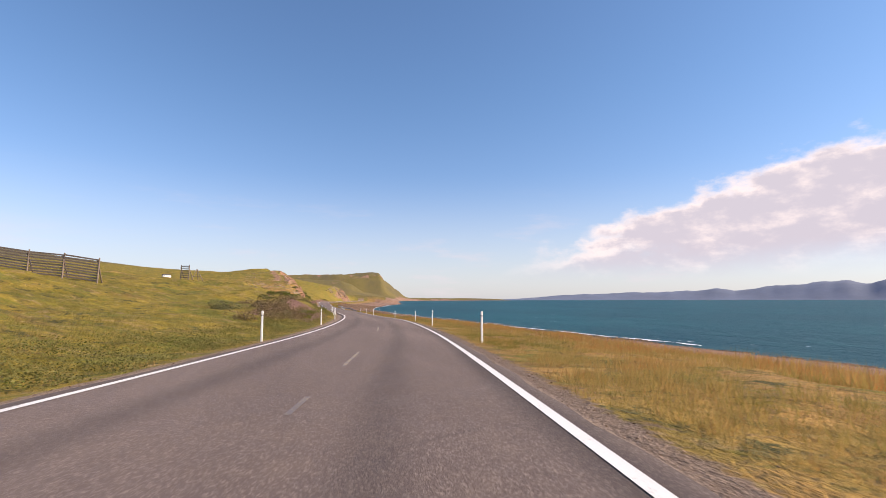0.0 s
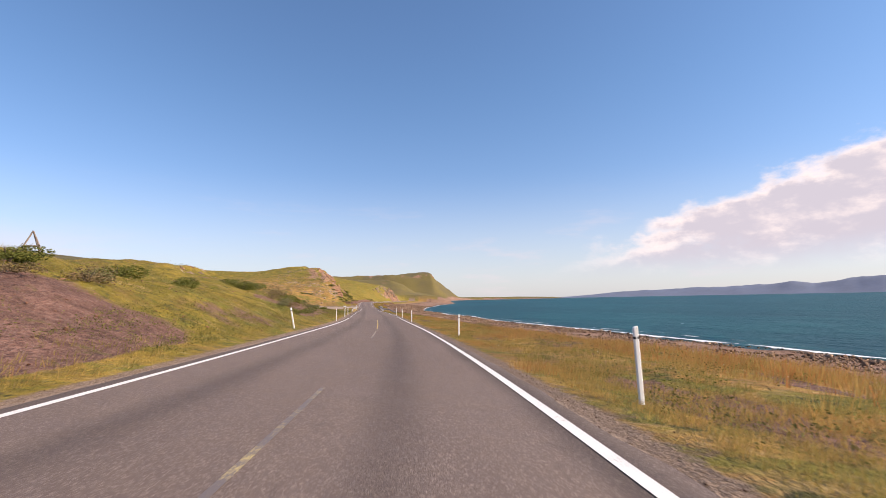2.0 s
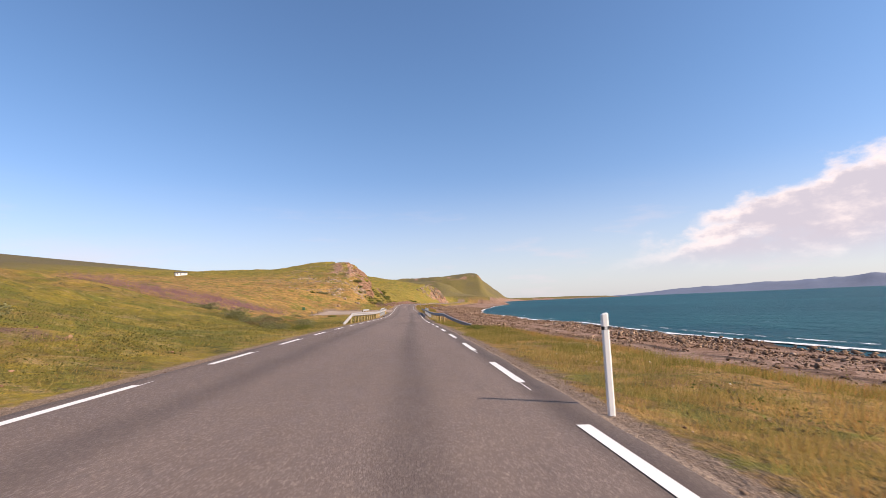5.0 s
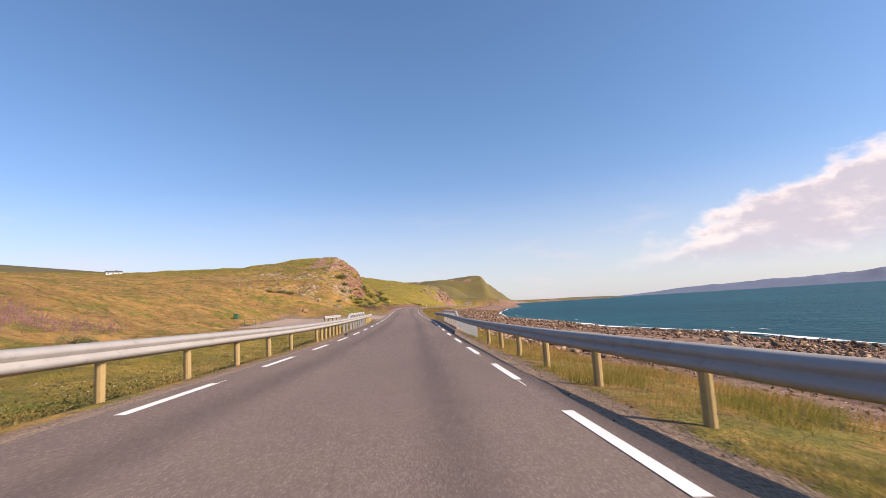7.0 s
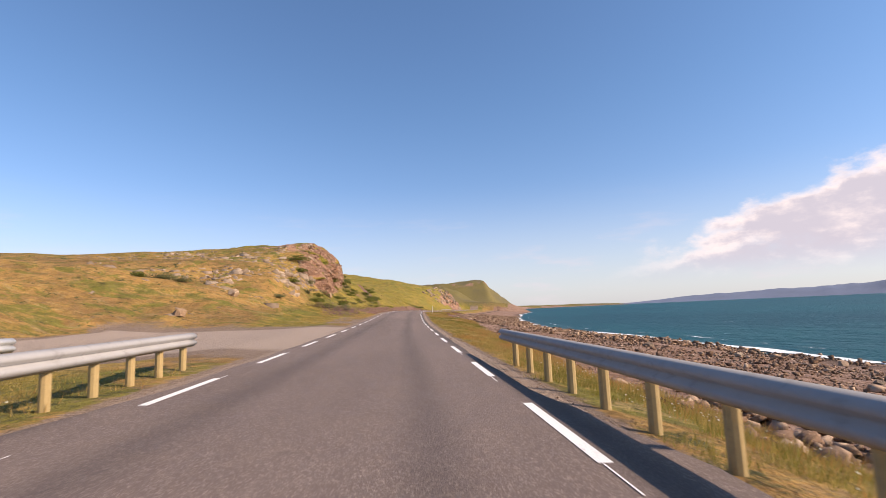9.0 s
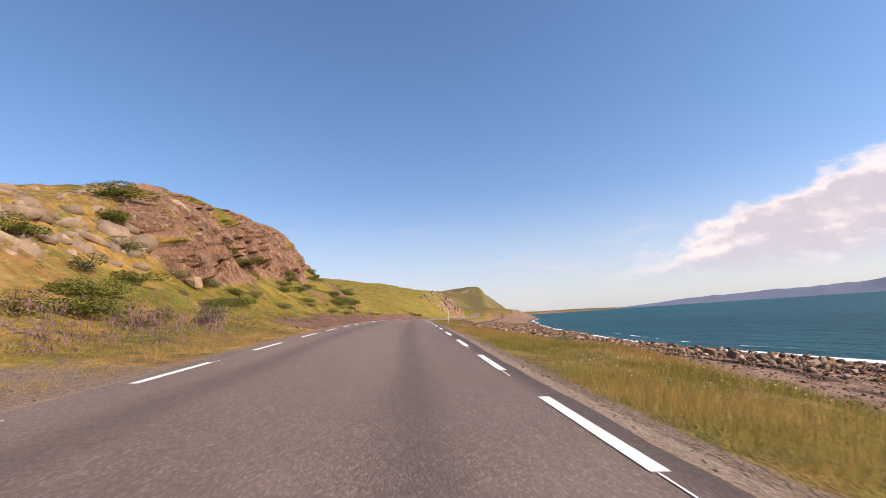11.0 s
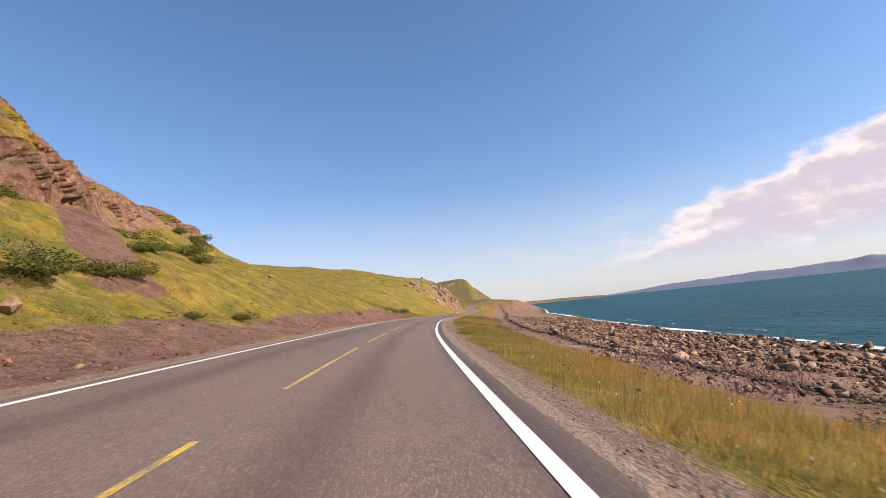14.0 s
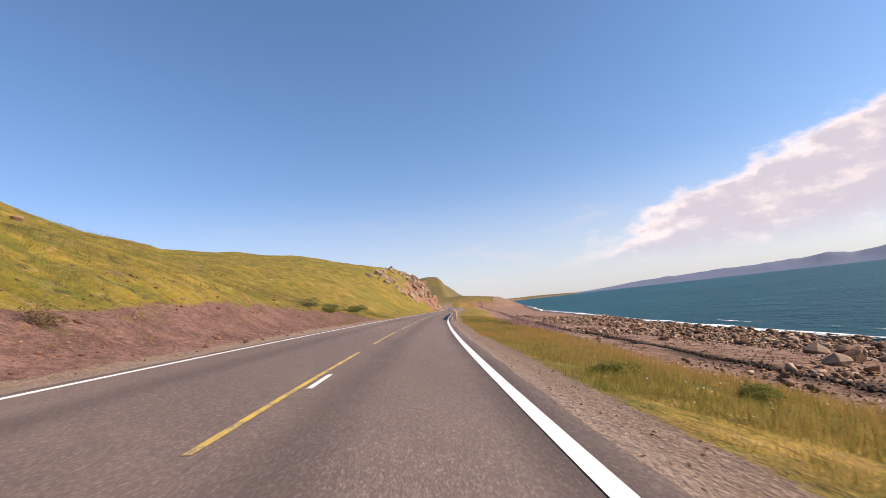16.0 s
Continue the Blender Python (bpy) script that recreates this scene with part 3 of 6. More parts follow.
    scree = np.maximum(scree, np.clip(1.6 - np.abs(y - run) / (1.7 + 0.05 * (u + 24)), 0, 1) * np.clip((u + 28) / 3, 0, 1) * np.clip((-8 - u) / 2, 0, 1) * 0.85)
    run = 340 + (u + 20) * -0.9
    scree = np.maximum(scree, np.clip(1.4 - np.abs(y - run) / 2.2, 0, 1) * np.clip((u + 22) / 2, 0, 1) * np.clip((-9 - u) / 3, 0, 1) * 0.75)
    run = 321 + (u + 15) * -0.6
    scree = np.maximum(scree, np.clip(1.4 - np.abs(y - run) / 2.0, 0, 1) * np.clip((u + 19) / 2, 0, 1) * np.clip((-8 - u) / 2, 0, 1) * 0.8)
    scree = np.maximum(scree, 0.75 * np.clip((y - 40) / 8, 0, 1) * np.clip((118 - y) / 10, 0, 1) * np.clip((fbm(u / 3, y / 6, 191, 3) - 0.50) / 0.06, 0, 1) * np.clip((u - 4.6) / 1.0, 0, 1) * np.clip((13 - u) / 2, 0, 1))
    beach = (~on_left) * np.clip((u - verge + 0.8) / 1.6, 0, 1)
    beach = np.where(far, (u > water - 25) * 1.0, beach)
    gravel = np.maximum(np.clip((half + np.where(on_left, np.interp(y, (276, 290), (1.35, 1.7)), np.interp(y, (110, 150, 290), (1.45, 1.7, 1.65))) - np.abs(u)) / 0.6, 0, 1) * 0.88, lay)
    pull = np.clip((y - 248) / 6, 0, 1) * np.clip((270 - y) / 8, 0, 1) * np.clip((u + 6.6) / 0.8, 0, 1) * on_left
    gravel = np.where(far, 0, np.maximum(gravel, 0.75 * pull))
    dry = np.where(on_left, 0.05 + 0.2 * np.clip((y - 290) / 30, 0, 1) + 0.35 * np.clip((5.8 + u) / 1.0, 0, 1) + 0.85 * np.clip((y - 140) / 30, 0, 1) * np.clip((330 - y) / 60, 0, 1) * np.clip((-9 - u) / 4, 0.4, 1) + 0.25 * np.clip((140 - y) / 30, 0, 1) * np.clip((-u - 14) / 10, 0, 1), np.interp(y, (240, 275), (0.72, 0.42)) + 0.4 * np.clip((u - 6.5) / 3, 0, 1))
    dry = np.where(far, 1.3 * np.clip(fbm(x / 60, y / 90, 143, 4) - 0.38, 0, 0.6), dry)
    # real heath on the left ridge; far land greyed to stand in for haze
    heath_haze = np.where(far, 0.55 + 1.3 * np.clip(fbm(x / 40, y / 60, 141, 4) - 0.42, 0, 0.5), np.clip((-u - 230) / 120, 0, 1))
    line = verge + 0.14 * (water - verge) + 1.2 * (fbm(y / 11, y * 0 + 3, 21, 3) - 0.5)
    wrack = (~on_left) * ~far * np.clip(1.4 - np.abs(u - line) / np.interp(y, (280, 300), (0.5, 0.8)), 0, 1) + (~on_left) * ~far * 0.9 * np.clip(1 - np.abs(u - water + 1.5) / 2.6, 0, 1)
    rock = np.where(far, np.clip(1 - np.abs(hill - np.where(y > 1900, 106, 30)) / 26, 0, 1) * 0.3 + 0.35 * np.clip((fbm(x / 25, y / 40, 151, 3) - 0.58) * 8, 0, 1), rock)
    return x, z, dict(heath_haze=heath_haze, wrack=wrack, rock=rock, scree=scree, beach=beach, gravel=gravel, dry=dry)


def smooth_profile(ys, col, y):
    """Monotone-ish smooth reading of one column."""
    i = np.clip(np.searchsorted(ys, y) - 1, 0, len(ys) - 2)
    s = np.clip((y - ys[i]) / (ys[i + 1] - ys[i]), 0, 1)
    s = s * s * (3 - 2 * s) * 0.5 + s * 0.5
    return col[i] * (1 - s) + col[i + 1] * s


def grid_mesh(name, x, y, z, attrs, mat, smooth=True):
    """A sheet from 2D arrays."""
    ny, nx = x.shape
    me = bpy.data.meshes.new(name)
    co = np.stack([x, y, z], -1).reshape(-1, 3)
    idx = np.arange(ny * nx).reshape(ny, nx)
    quads = np.stack([idx[:-1, :-1], idx[:-1, 1:], idx[1:, 1:], idx[1:, :-1]], -1).reshape(-1, 4)
    me.vertices.add(len(co))
    me.vertices.foreach_set("co", co.astype(np.float32).ravel())
    me.loops.add(quads.size)
    me.loops.foreach_set("vertex_index", quads.astype(np.int32).ravel())
    me.polygons.add(len(quads))
    me.polygons.foreach_set("loop_start", (np.arange(len(quads)) * 4).astype(np.int32))
    me.update(calc_edges=True)
    if smooth:
        me.polygons.foreach_set("use_smooth", np.ones(len(quads), bool))
    for key, v in attrs.items():
        a = me.attributes.new(key, "FLOAT", "POINT")
        a.data.foreach_set("value", v.astype(np.float32).ravel())
    me.materials.append(mat)
    return new(name, me)


rows_y = np.concatenate([np.arange(-60, -10, 3.0), np.arange(-10, 284, 0.9), np.arange(284.4, 372, 0.33), np.arange(372.4, 440, 0.9), np.arange(440, 600, 2.0), np.arange(600, 720, 6.0), np.geomspace(722, 2200, 30), np.arange(2230, 2980, 30.0), np.geomspace(3000, 4900, 14)])
cols_u = np.concatenate([-np.geomspace(2500, 160, 16), -np.arange(150, 42, -5.0), -np.arange(42, 32, -0.7), -np.arange(32, 13, -0.28), -np.arange(13, 2, -0.45),
                         np.arange(2, 16, 0.5), np.arange(16, 62, 1.2), np.geomspace(64, 190, 9), np.arange(204, 500, 9.0), np.geomspace(510, 4200, 18)])
gy, gu = np.meshgrid(rows_y, cols_u, indexing="ij")
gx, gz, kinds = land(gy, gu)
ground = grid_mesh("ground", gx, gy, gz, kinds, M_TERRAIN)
flat = kinds["rock"][:-1, :-1].ravel() > 0.35
ground.data.polygons.foreach_set("use_smooth", ~flat)
tagged(ground, "grassy coastal land with scree banks, rocky hill and stony beach", "ground", kind="structure")


def ground_z(y, u):
    """Height of the sheet at single places or lists of them, read from its own grid."""
    y, u = np.atleast_1d(np.asarray(y, float)), np.atleast_1d(np.asarray(u, float))
    i = np.clip(np.searchsorted(rows_y, y) - 1, 0, len(rows_y) - 2)
    j = np.clip(np.searchsorted(cols_u, u) - 1, 0, len(cols_u) - 2)
    a, b = (y - rows_y[i]) / (rows_y[i + 1] - rows_y[i]), (u - cols_u[j]) / (cols_u[j + 1] - cols_u[j])
    return (gz[i, j] * (1 - b) + gz[i, j + 1] * b) * (1 - a) + (gz[i + 1, j] * (1 - b) + gz[i + 1, j + 1] * b) * a


def on_ground(y, u):
    return Vector((float(road_at(np.array([y]))[0][0]) + u, y, float(ground_z(y, u)[0])))


# the crag's broken cliff: a steep sheet that stands out of the slope
def build_cliff(y0, y1, step, rise):
    ys = np.arange(y0, y1, step)
    vs = np.linspace(0, 1, rise)
    Y, V = np.meshgrid(ys, vs, indexing="ij")
    face = crag_face(Y)
    reach = np.interp(Y, (276, 290, 330, 372, 430), (2.2, 2.6, 3.0, 4.0, 4.0))
    ub, ut = face + reach, face - reach * 0.9
    zb, zt = ground_z(Y.ravel(), ub.ravel()).reshape(Y.shape), ground_z(Y.ravel(), ut.ravel()).reshape(Y.shape)
    gap = np.clip((fbm(Y / 7.5, Y * 0 + 2, 201, 3) - 0.34) / 0.10, 0, 1)
    ends = np.clip((Y - y0) / 9, 0, 1) * np.clip((y1 - Y) / 14, 0, 1)
    stand = ends * (0.25 + 0.75 * gap)
    back = V * (1 - stand) + V ** 2.4 * stand
    Z = zb - 0.5 + (zt - zb + 0.35) * V
    U = ub + (ut - ub) * back - 1.3 * (1 - stand)
    warp = 1.6 * (fbm(Y / 4, Z / 4, 203, 3) - 0.5)
    a, b = Y + 0.18 * Z + warp, Z + 0.8 * warp
    out = facets(a / 3.4, b / 11.0, 205) * 2.4 + facets(a / 1.4 + 5, b / 4.6, 207) * 1.2 + facets(a / 0.62, b / 1.7, 209) * 0.5 + facets(a / 0.33, b / 0.6, 211) * 0.2
    out = out + 0.5 * (fbm(Y / 1.1, Z / 1.1, 213, 4) - 0.5)
    edge_fade = np.clip(V / 0.08, 0, 1) * np.clip((1 - V) / 0.12, 0.15, 1)
    out = out * edge_fade * (0.3 + 0.7 * stand)
    X = road_at(Y.ravel())[0].reshape(Y.shape) + U + out
    turf = np.clip((fbm(Y / 3.6, Z / 1.9, 217, 3) - np.interp(Y, (285, 312), (0.47, 0.53))) / 0.05, 0, 1) * np.clip(V * 1.6, 0.4, 1)
    turf = np.maximum(turf, np.clip((V - 0.93) / 0.05, 0, 1) * 0.8)
    # green shelves between the buttresses
    shelf = np.clip((fbm(Y / 6.0, V * 2.2 + Y / 40, 219, 3) - 0.465) / 0.04, 0, 1) * np.clip((V - 0.3) / 0.2, 0, 1) * np.clip((352 - Y) / 12, 0, 1)
    turf = np.maximum(turf, shelf)
    none = np.zeros_like(Y)
    ob = grid_mesh("cliff", X, Y, Z, dict(heath_haze=none, wrack=none, rock=1.1 - turf, scree=none + 0.2, beach=none, gravel=none, dry=none + 0.4), M_TERRAIN, smooth=False)
    return tagged(ob, "broken red-brown rock face with grassy ledges above the slope", "cliff", kind="structure")


build_cliff(276.0, 428.0, 0.2, 72)

# sea
sx = np.concatenate([np.arange(10, 200, 6.0), np.geomspace(205, 4800, 40)])
sy = np.concatenate([-np.geomspace(4800, 70, 24), np.arange(-60, 720, 12.0), np.geomspace(730, 4900, 40)])
my, mx = np.meshgrid(sy, sx, indexing="ij")
sea = grid_mesh("sea", mx, my, np.full_like(mx, SEA_Z), {}, M_WATER)
tagged(sea, "choppy teal sea with small whitecaps along the shore", "sea", kind="structure")


def ribbon(name, y0, y1, step, us, lift, mat, kind="structure", label="", category="", parent=None):
    """A strip of the carriageway between two stations; us: distances from the centre, as functions of y or numbers."""
    ys = np.arange(y0, y1 + step * 0.5, step) if y1 - y0 > step else np.array([y0, y1])
    ys[-1] = y1
    xr, zr, bank, half = road_at(ys)
    U = np.stack([(u(ys) if callable(u) else np.full_like(ys, u)) for u in us], -1)
    X = xr[:, None] + U
    Y = np.repeat(ys[:, None], U.shape[1], 1)
    Z = zr[:, None] - bank[:, None] * U + lift
    ob = grid_mesh(name, X, Y, Z, dict(across=U), mat)
    if label:
        tagged(ob, label, category, kind=kind)
    if parent:
        ob.parent = parent
    return ob


def lane(ys, side):
    """Width from the centre to the edge line on one side."""
    share = np.interp(ys, (260, 310), (0.945, 0.885)) if side < 0 else np.interp(ys, (100, 150, 300, 345), (1.045, 1.09, 1.09, 1.01))
    return road_at(ys)[3] * share


def edge(side, off):
    return lambda ys: side * (lane(ys, side) + off)


ragged = lambda side: (lambda ys: side * (lane(ys, side) + 0.36 + np.interp(ys, (188, 192, 212, 216), (0, 0.5, 0.5, 0)) + 0.14 * (fbm(ys / 1.3, ys * 0 + side * 7, 71, 3) - 0.5)))
road = ribbon("road", -60, 720, 0.8, [ragged(-1), edge(-1, 0.2), edge(-1, -0.5), -1.2, 0.0, 1.2, edge(1, -0.5), edge(1, 0.2), ragged(1)], 0.0, M_ASPHALT,
              label="grey-brown worn asphalt two-lane coastal road", category="road")
# skirt under the ragged edge, so that the asphalt has a thickness
for side in (-1, 1):
    ys = np.arange(-60, 720, 0.8)
    xr, zr, bank, half = road_at(ys)
    ue = ragged(side)(ys)
    X = np.stack([xr + ue, xr + ue + side * 0.05], -1)
    Z = np.stack([zr - bank * ue, zr - bank * ue - 0.16], -1)
    sk = grid_mesh("road_edge", X, np.stack([ys, ys], -1), Z, dict(across=np.stack([ue, ue], -1)), M_ASPHALT)
    sk.parent = road

# markings
def marking(name, y0, y1, ua, ub, mat):
    return ribbon(name, y0, y1, 1.0, [ua, ub], 0.006, mat, parent=road)


for side in (-1, 1):
    e0, e1 = (0.0, 0.13) if side > 0 else (0.13, 0.0)
    marking("edge_line", -60, 101 if side < 0 else 105, edge(side, e0), edge(side, e1), M_WHITE)
    marking("edge_line", 300.5, 720, edge(side, e0), edge(side, e1), M_WHITE)
    y0 = (203.7 if side < 0 else 201.0) - 5.22 * 20
    while y0 < 298:
        if y0 > 103:
            a = y0 + (np.interp(y0, (190, 210, 298), (0.25, 0.9, 0.7)) if side < 0 else np.interp(y0, (190, 213, 222, 270, 297), (0.0, 0.8, 0.9, -1.1, -0.6)))
            tail = (a + 2.62, a + 3.0) if side < 0 else (a - 0.7, a - 0.02)
            marking("guide_stripe", *tail, edge(side, 0.03), edge(side, 0.048) if side > 0 else edge(side, 0.012), M_WHITE)
            marking("edge_dash", a, a + 2.6, edge(side, e0), edge(side, e1), M_WHITE)
        y0 += 5.22
mid = lambda off: (lambda ys: np.interp(ys, (0, 20, 42, 300, 330, 375), (0.39, 0.36, 0.26, 0.38, 0.46, 0.65)) + off)
for y0, y1 in [(300.5 + 9.8 * k, 307.8 + 9.8 * k) for k in range(28)] + [(74.2, 95.0)]:
    marking("centre_line", y0, y1, mid(-0.034), mid(0.034), M_YELLOW)
for y0, y1 in ((5.2, 6.2), (9.4, 12.5), (24, 30), (38.6, 39.6), (42, 53.6), (66, 72)):
    marking("centre_line", y0, y1, mid(-0.035), mid(0.035), M_FADED)
marking("centre_line", 300.3, 300.45, 0.34, 0.76, M_WHITE)
marking("centre_line", 371.6, 372.8, 0.74, 0.81, M_WHITE)


# ---------------------------------------------------------------- things
def part(name, bm, mat, parent, label=""):
    me = bpy.data.meshes.new(name)
    bm.to_mesh(me)
    bm.free()
    me.materials.append(mat)
    ob = new(name, me)
    ob.parent = parent
    if label:
        ob["label"] = label
    return ob


def box(bm, size, at=(0, 0, 0), rot=None, bevel=0.0):
    m = Matrix.Translation(at) @ (rot.to_4x4() if rot else Matrix()) @ Matrix.Diagonal((*size, 1))
    made = bmesh.ops.create_cube(bm, size=1.0, matrix=m)
    if bevel:
        es = list({e for v in made["verts"] for e in v.link_edges})
        bmesh.ops.bevel(bm, geom=es, offset=bevel, segments=1, affect="EDGES")
    return bm


def rod(bm, a, b, r0, r1=None, sides=8):
    a, b = Vector(a), Vector(b)
    d = b - a
    m = Matrix.Translation((a + b) / 2) @ d.to_track_quat("Z", "Y").to_matrix().to_4x4()
    bmesh.ops.create_cone(bm, cap_ends=True, segments=sides, radius1=r0, radius2=r0 if r1 is None else r1, depth=d.length, matrix=m)
    return bm


def empty(name, at=(0, 0, 0)):
    ob = new(name)
    ob.empty_display_size = 0.2
    ob.location = at
    return ob


def make_delineator():
    """A white roadside post with a dark band, a reflector and a slanted head."""
    root = empty("delineator_post")
    bm = bmesh.new()
    box(bm, (0.082, 0.05, 1.3), (0, 0, 0.5), bevel=0.016)
    for v in bm.verts:
        if v.co.z > 0.9:
            v.co.z += 0.25 * v.co.x
    body = part("body", bm, M_POST, root)
    bm = bmesh.new()
    box(bm, (0.086, 0.054, 0.065), (0, 0, 0.98), bevel=0.016)
    part("band", bm, M_BLACK, body, "black band")
    bm = bmesh.new()
    box(bm, (0.04, 0.06, 0.05), (0, 0, 0.98), bevel=0.008)
    part("reflector", bm, M_REFLECT, body)
    return tagged(root, "white plastic roadside marker post with black band on the verge", "marker post", "roadside marker posts")


delineator = make_delineator()
POSTS = [(17.2, 4.4, 0), (19.9, -3.9, 0), (34.6, 4.2, 0), (37.0, -3.8, 0), (53.2, 4.95, -2), (52.7, -3.7, 3), (73.1, 4.75, 1), (74.4, -4.2, -10), (94.3, 3.6, 0), (95.0, -3.6, 1),
         (107.5, 3.5, 0), (108.5, -3.5, 2), (121.0, 3.6, 0), (118.5, -3.5, 0)]
for i, (y, u, lean) in enumerate(POSTS):
    p = on_ground(y, u)
    m = Matrix.Translation(p) @ Euler((0, radians(lean), radians(-3))).to_matrix().to_4x4()
    if i == 0:
        delineator.matrix_basis = m
    else:
        copy_thing(delineator, m)


# ---------------------------------------------------------------- guard rails
def rail_line(points, y):
    ys, us = [p[0] for p in points], [p[1] for p in points]
    return np.interp(y, ys, us)


BEAM = [(0.0, -0.155), (0.045, -0.12), (0.08, -0.09), (0.08, -0.05), (0.02, -0.015), (0.02, 0.015), (0.08, 0.05), (0.08, 0.09), (0.045, 0.12), (0.0, 0.155)]


def sweep(name, centres, side, profile, mat, parent, thick=0.006, smooth=True):
    """A beam: its profile (out, up) carried along points, bulging to the road."""
    bm = bmesh.new()
    rings = []
    n = len(centres)
    for i, c in enumerate(centres):
        d = (centres[min(i + 1, n - 1)] - centres[max(i - 1, 0)]).normalized()
        out = Vector((d.y, -d.x, 0)).normalized() * (-side)
        up = Vector((0, 0, 1))
        rings.append([bm.verts.new(c + out * a + up * b) for a, b in profile])
    for r0, r1 in zip(rings, rings[1:]):
        for k in range(len(profile) - 1):
            bm.faces.new((r0[k], r1[k], r1[k + 1], r0[k + 1]))
    bmesh.ops.recalc_face_normals(bm, faces=bm.faces)
    ob = part(name, bm, mat, parent)
    mod = ob.modifiers.new("thickness", "SOLIDIFY")
    mod.thickness, mod.offset = thick, 0
    for p in ob.data.polygons:
        p.use_smooth = smooth
    return ob


def shared_mesh(name, bm, mat):
    me = bpy.data.meshes.new(name)
    bm.to_mesh(me)
    bm.free()
    me.materials.append(mat)
    return me


def piece(name, me, parent, m):
    ob = new(name, me)
    ob.parent = parent
    ob.matrix_basis = m
    return ob


bm = bmesh.new()
rod(bm, (0, 0, -0.7), (0, 0, 0.66), 0.075, 0.075, 10)
WOOD_POST = shared_mesh("wood_post", bm, M_WOOD)
bm = bmesh.new()
for a, s in (((0, 0.045, 0), (0.10, 0.008, 1)), ((0, -0.045, 0), (0.10, 0.008, 1)), ((0, 0, 0), (0.008, 0.09, 1))):
    box(bm, (s[0], s[1], 1.3), (a[0], a[1], 0.04), bevel=0.002)
STEEL_POST = shared_mesh("steel_post", bm, M_STEEL)
bm = bmesh.new()
for a, s in (((0, 0.05, 0), (0.12, 0.010, 1)), ((0, -0.05, 0), (0.12, 0.010, 1)), ((0, 0, 0), (0.010, 0.10, 1))):
    box(bm, (s[0], s[1], 1.55), (a[0], a[1], 0.26), bevel=0.002)
TALL_POST = shared_mesh("tall_steel_post", bm, M_STEEL)
bm = bmesh.new()
box(bm, (0.16, 0.10, 0.18), (0, 0, 0), bevel=0.01)
SPACER = shared_mesh("spacer", bm, M_STEEL)


def road_point(y, u, h):
    xr, zr, bank, half = (float(v[0]) for v in road_at(np.array([y])))
    return Vector((xr + u, y, zr - bank * u + h))


def guardrail(side, line, y0, y1, sink0, sink1, posts, label):
    """line: (y, u) of the beam; sink0, sink1: metres over which the ends run down into the ground (0: none)."""
    root = empty("guardrail", road_point(y0, rail_line(line, y0), 0))
    off = -root.location
    ys = np.arange(y0, y1 + 0.01, 0.5)
    pts = []
    for y in ys:
        h = 0.57
        if sink0 and y < y0 + sink0:
            h -= 0.80 * (1 - (y - y0) / sink0)
        if sink1 and y > y1 - sink1:
            h -= 0.80 * (1 - (y1 - y) / sink1)
        pts.append(road_point(y, rail_line(line, y), h) + off)
    sweep("beam", pts, side, BEAM, M_BEAM, root, 0.008)
    for a, z, step, me, spacer in posts:
        y = a
        while y < z:
            p = road_point(y, rail_line(line, y) + side * 0.10, 0.0) + off
            stand = piece("post", me, root, Matrix.Translation(p))
            if spacer:
                piece("spacer", SPACER, stand, Matrix.Translation((-side * 0.07, 0, 0.57)))
            y += step
    return tagged(root, label, "guardrail", "roadside guardrails")


def handrail(side, u, y0, y1):
    root = empty("bridge_handrail", road_point(y0, u, 0))
    off = -root.location
    prof = [(0.0, -0.07), (0.05, -0.07), (0.05, 0.07), (-0.05, 0.07), (-0.05, -0.07), (0.0, -0.07)]
    def run(name, stations):
        sweep(name, [road_point(y, u, h) + off for y, h in stations], side, prof, M_STEEL, root, 0.006, False)
    run("end_slope", [(y0 - 1.4, 0.66), (y0 - 0.7, 0.81), (y0, 0.96)])
    run("end_slope", [(y1, 0.96), (y1 + 0.7, 0.81), (y1 + 1.4, 0.66)])
    cuts = np.linspace(y0, y1, 4)
    for a, z in zip(cuts, cuts[1:]):
        run("rail", [(y, 0.96) for y in np.linspace(a + 0.006, z - 0.006, 5)])
    for y in cuts[1:-1]:
        bm = bmesh.new()
        box(bm, (0.115, 0.34, 0.11), road_point(float(y), u, 0.96) + off, bevel=0.006)
        plate = part("joint_plate", bm, M_BEAM, root, "bolted joint plate")
        for d in (-0.11, -0.05, 0.05, 0.11):
            p = road_point(float(y) + d, u, 0.96) + off
            bm = bmesh.new()
            rod(bm, p - Vector((side * 0.075, 0, 0)), p, 0.016, 0.016, 6)
            part("bolt", bm, M_STEEL, plate)
    return tagged(root, "galvanised steel upper handrail of a small bridge", "handrail", "bridge handrails")


RIGHT_RAIL = [(154, 6.2), (157.6, 5.3), (161.3, 4.7), (165.4, 4.2), (172, 3.9), (222, 3.8)]
LEFT_RAIL = [(154, -4.1), (158, -3.75), (214, -3.7), (219, -3.8)]
guardrail(1, RIGHT_RAIL, 154.5, 222.0, 9.0, 0, [(164.0, 184.0, 3.0, WOOD_POST, False), (186.0, 195.8, 0.86, STEEL_POST, False), (196.9, 209.6, 2.05, TALL_POST, True), (211.0, 222.0, 1.4, WOOD_POST, False)],
          "galvanised steel guardrail on wooden and steel posts beside the verge")
guardrail(-1, LEFT_RAIL, 154.6, 220.5, 3.6, 0, [(158.0, 184.0, 2.9, WOOD_POST, False), (186.2, 194.5, 1.2, WOOD_POST, False), (195.4, 199.0, 1.7, STEEL_POST, True), (199.0, 210.0, 1.75, TALL_POST, True), (211.0, 220.4, 1.1, WOOD_POST, False)],
          "galvanised steel guardrail with a sloping end on wooden posts")
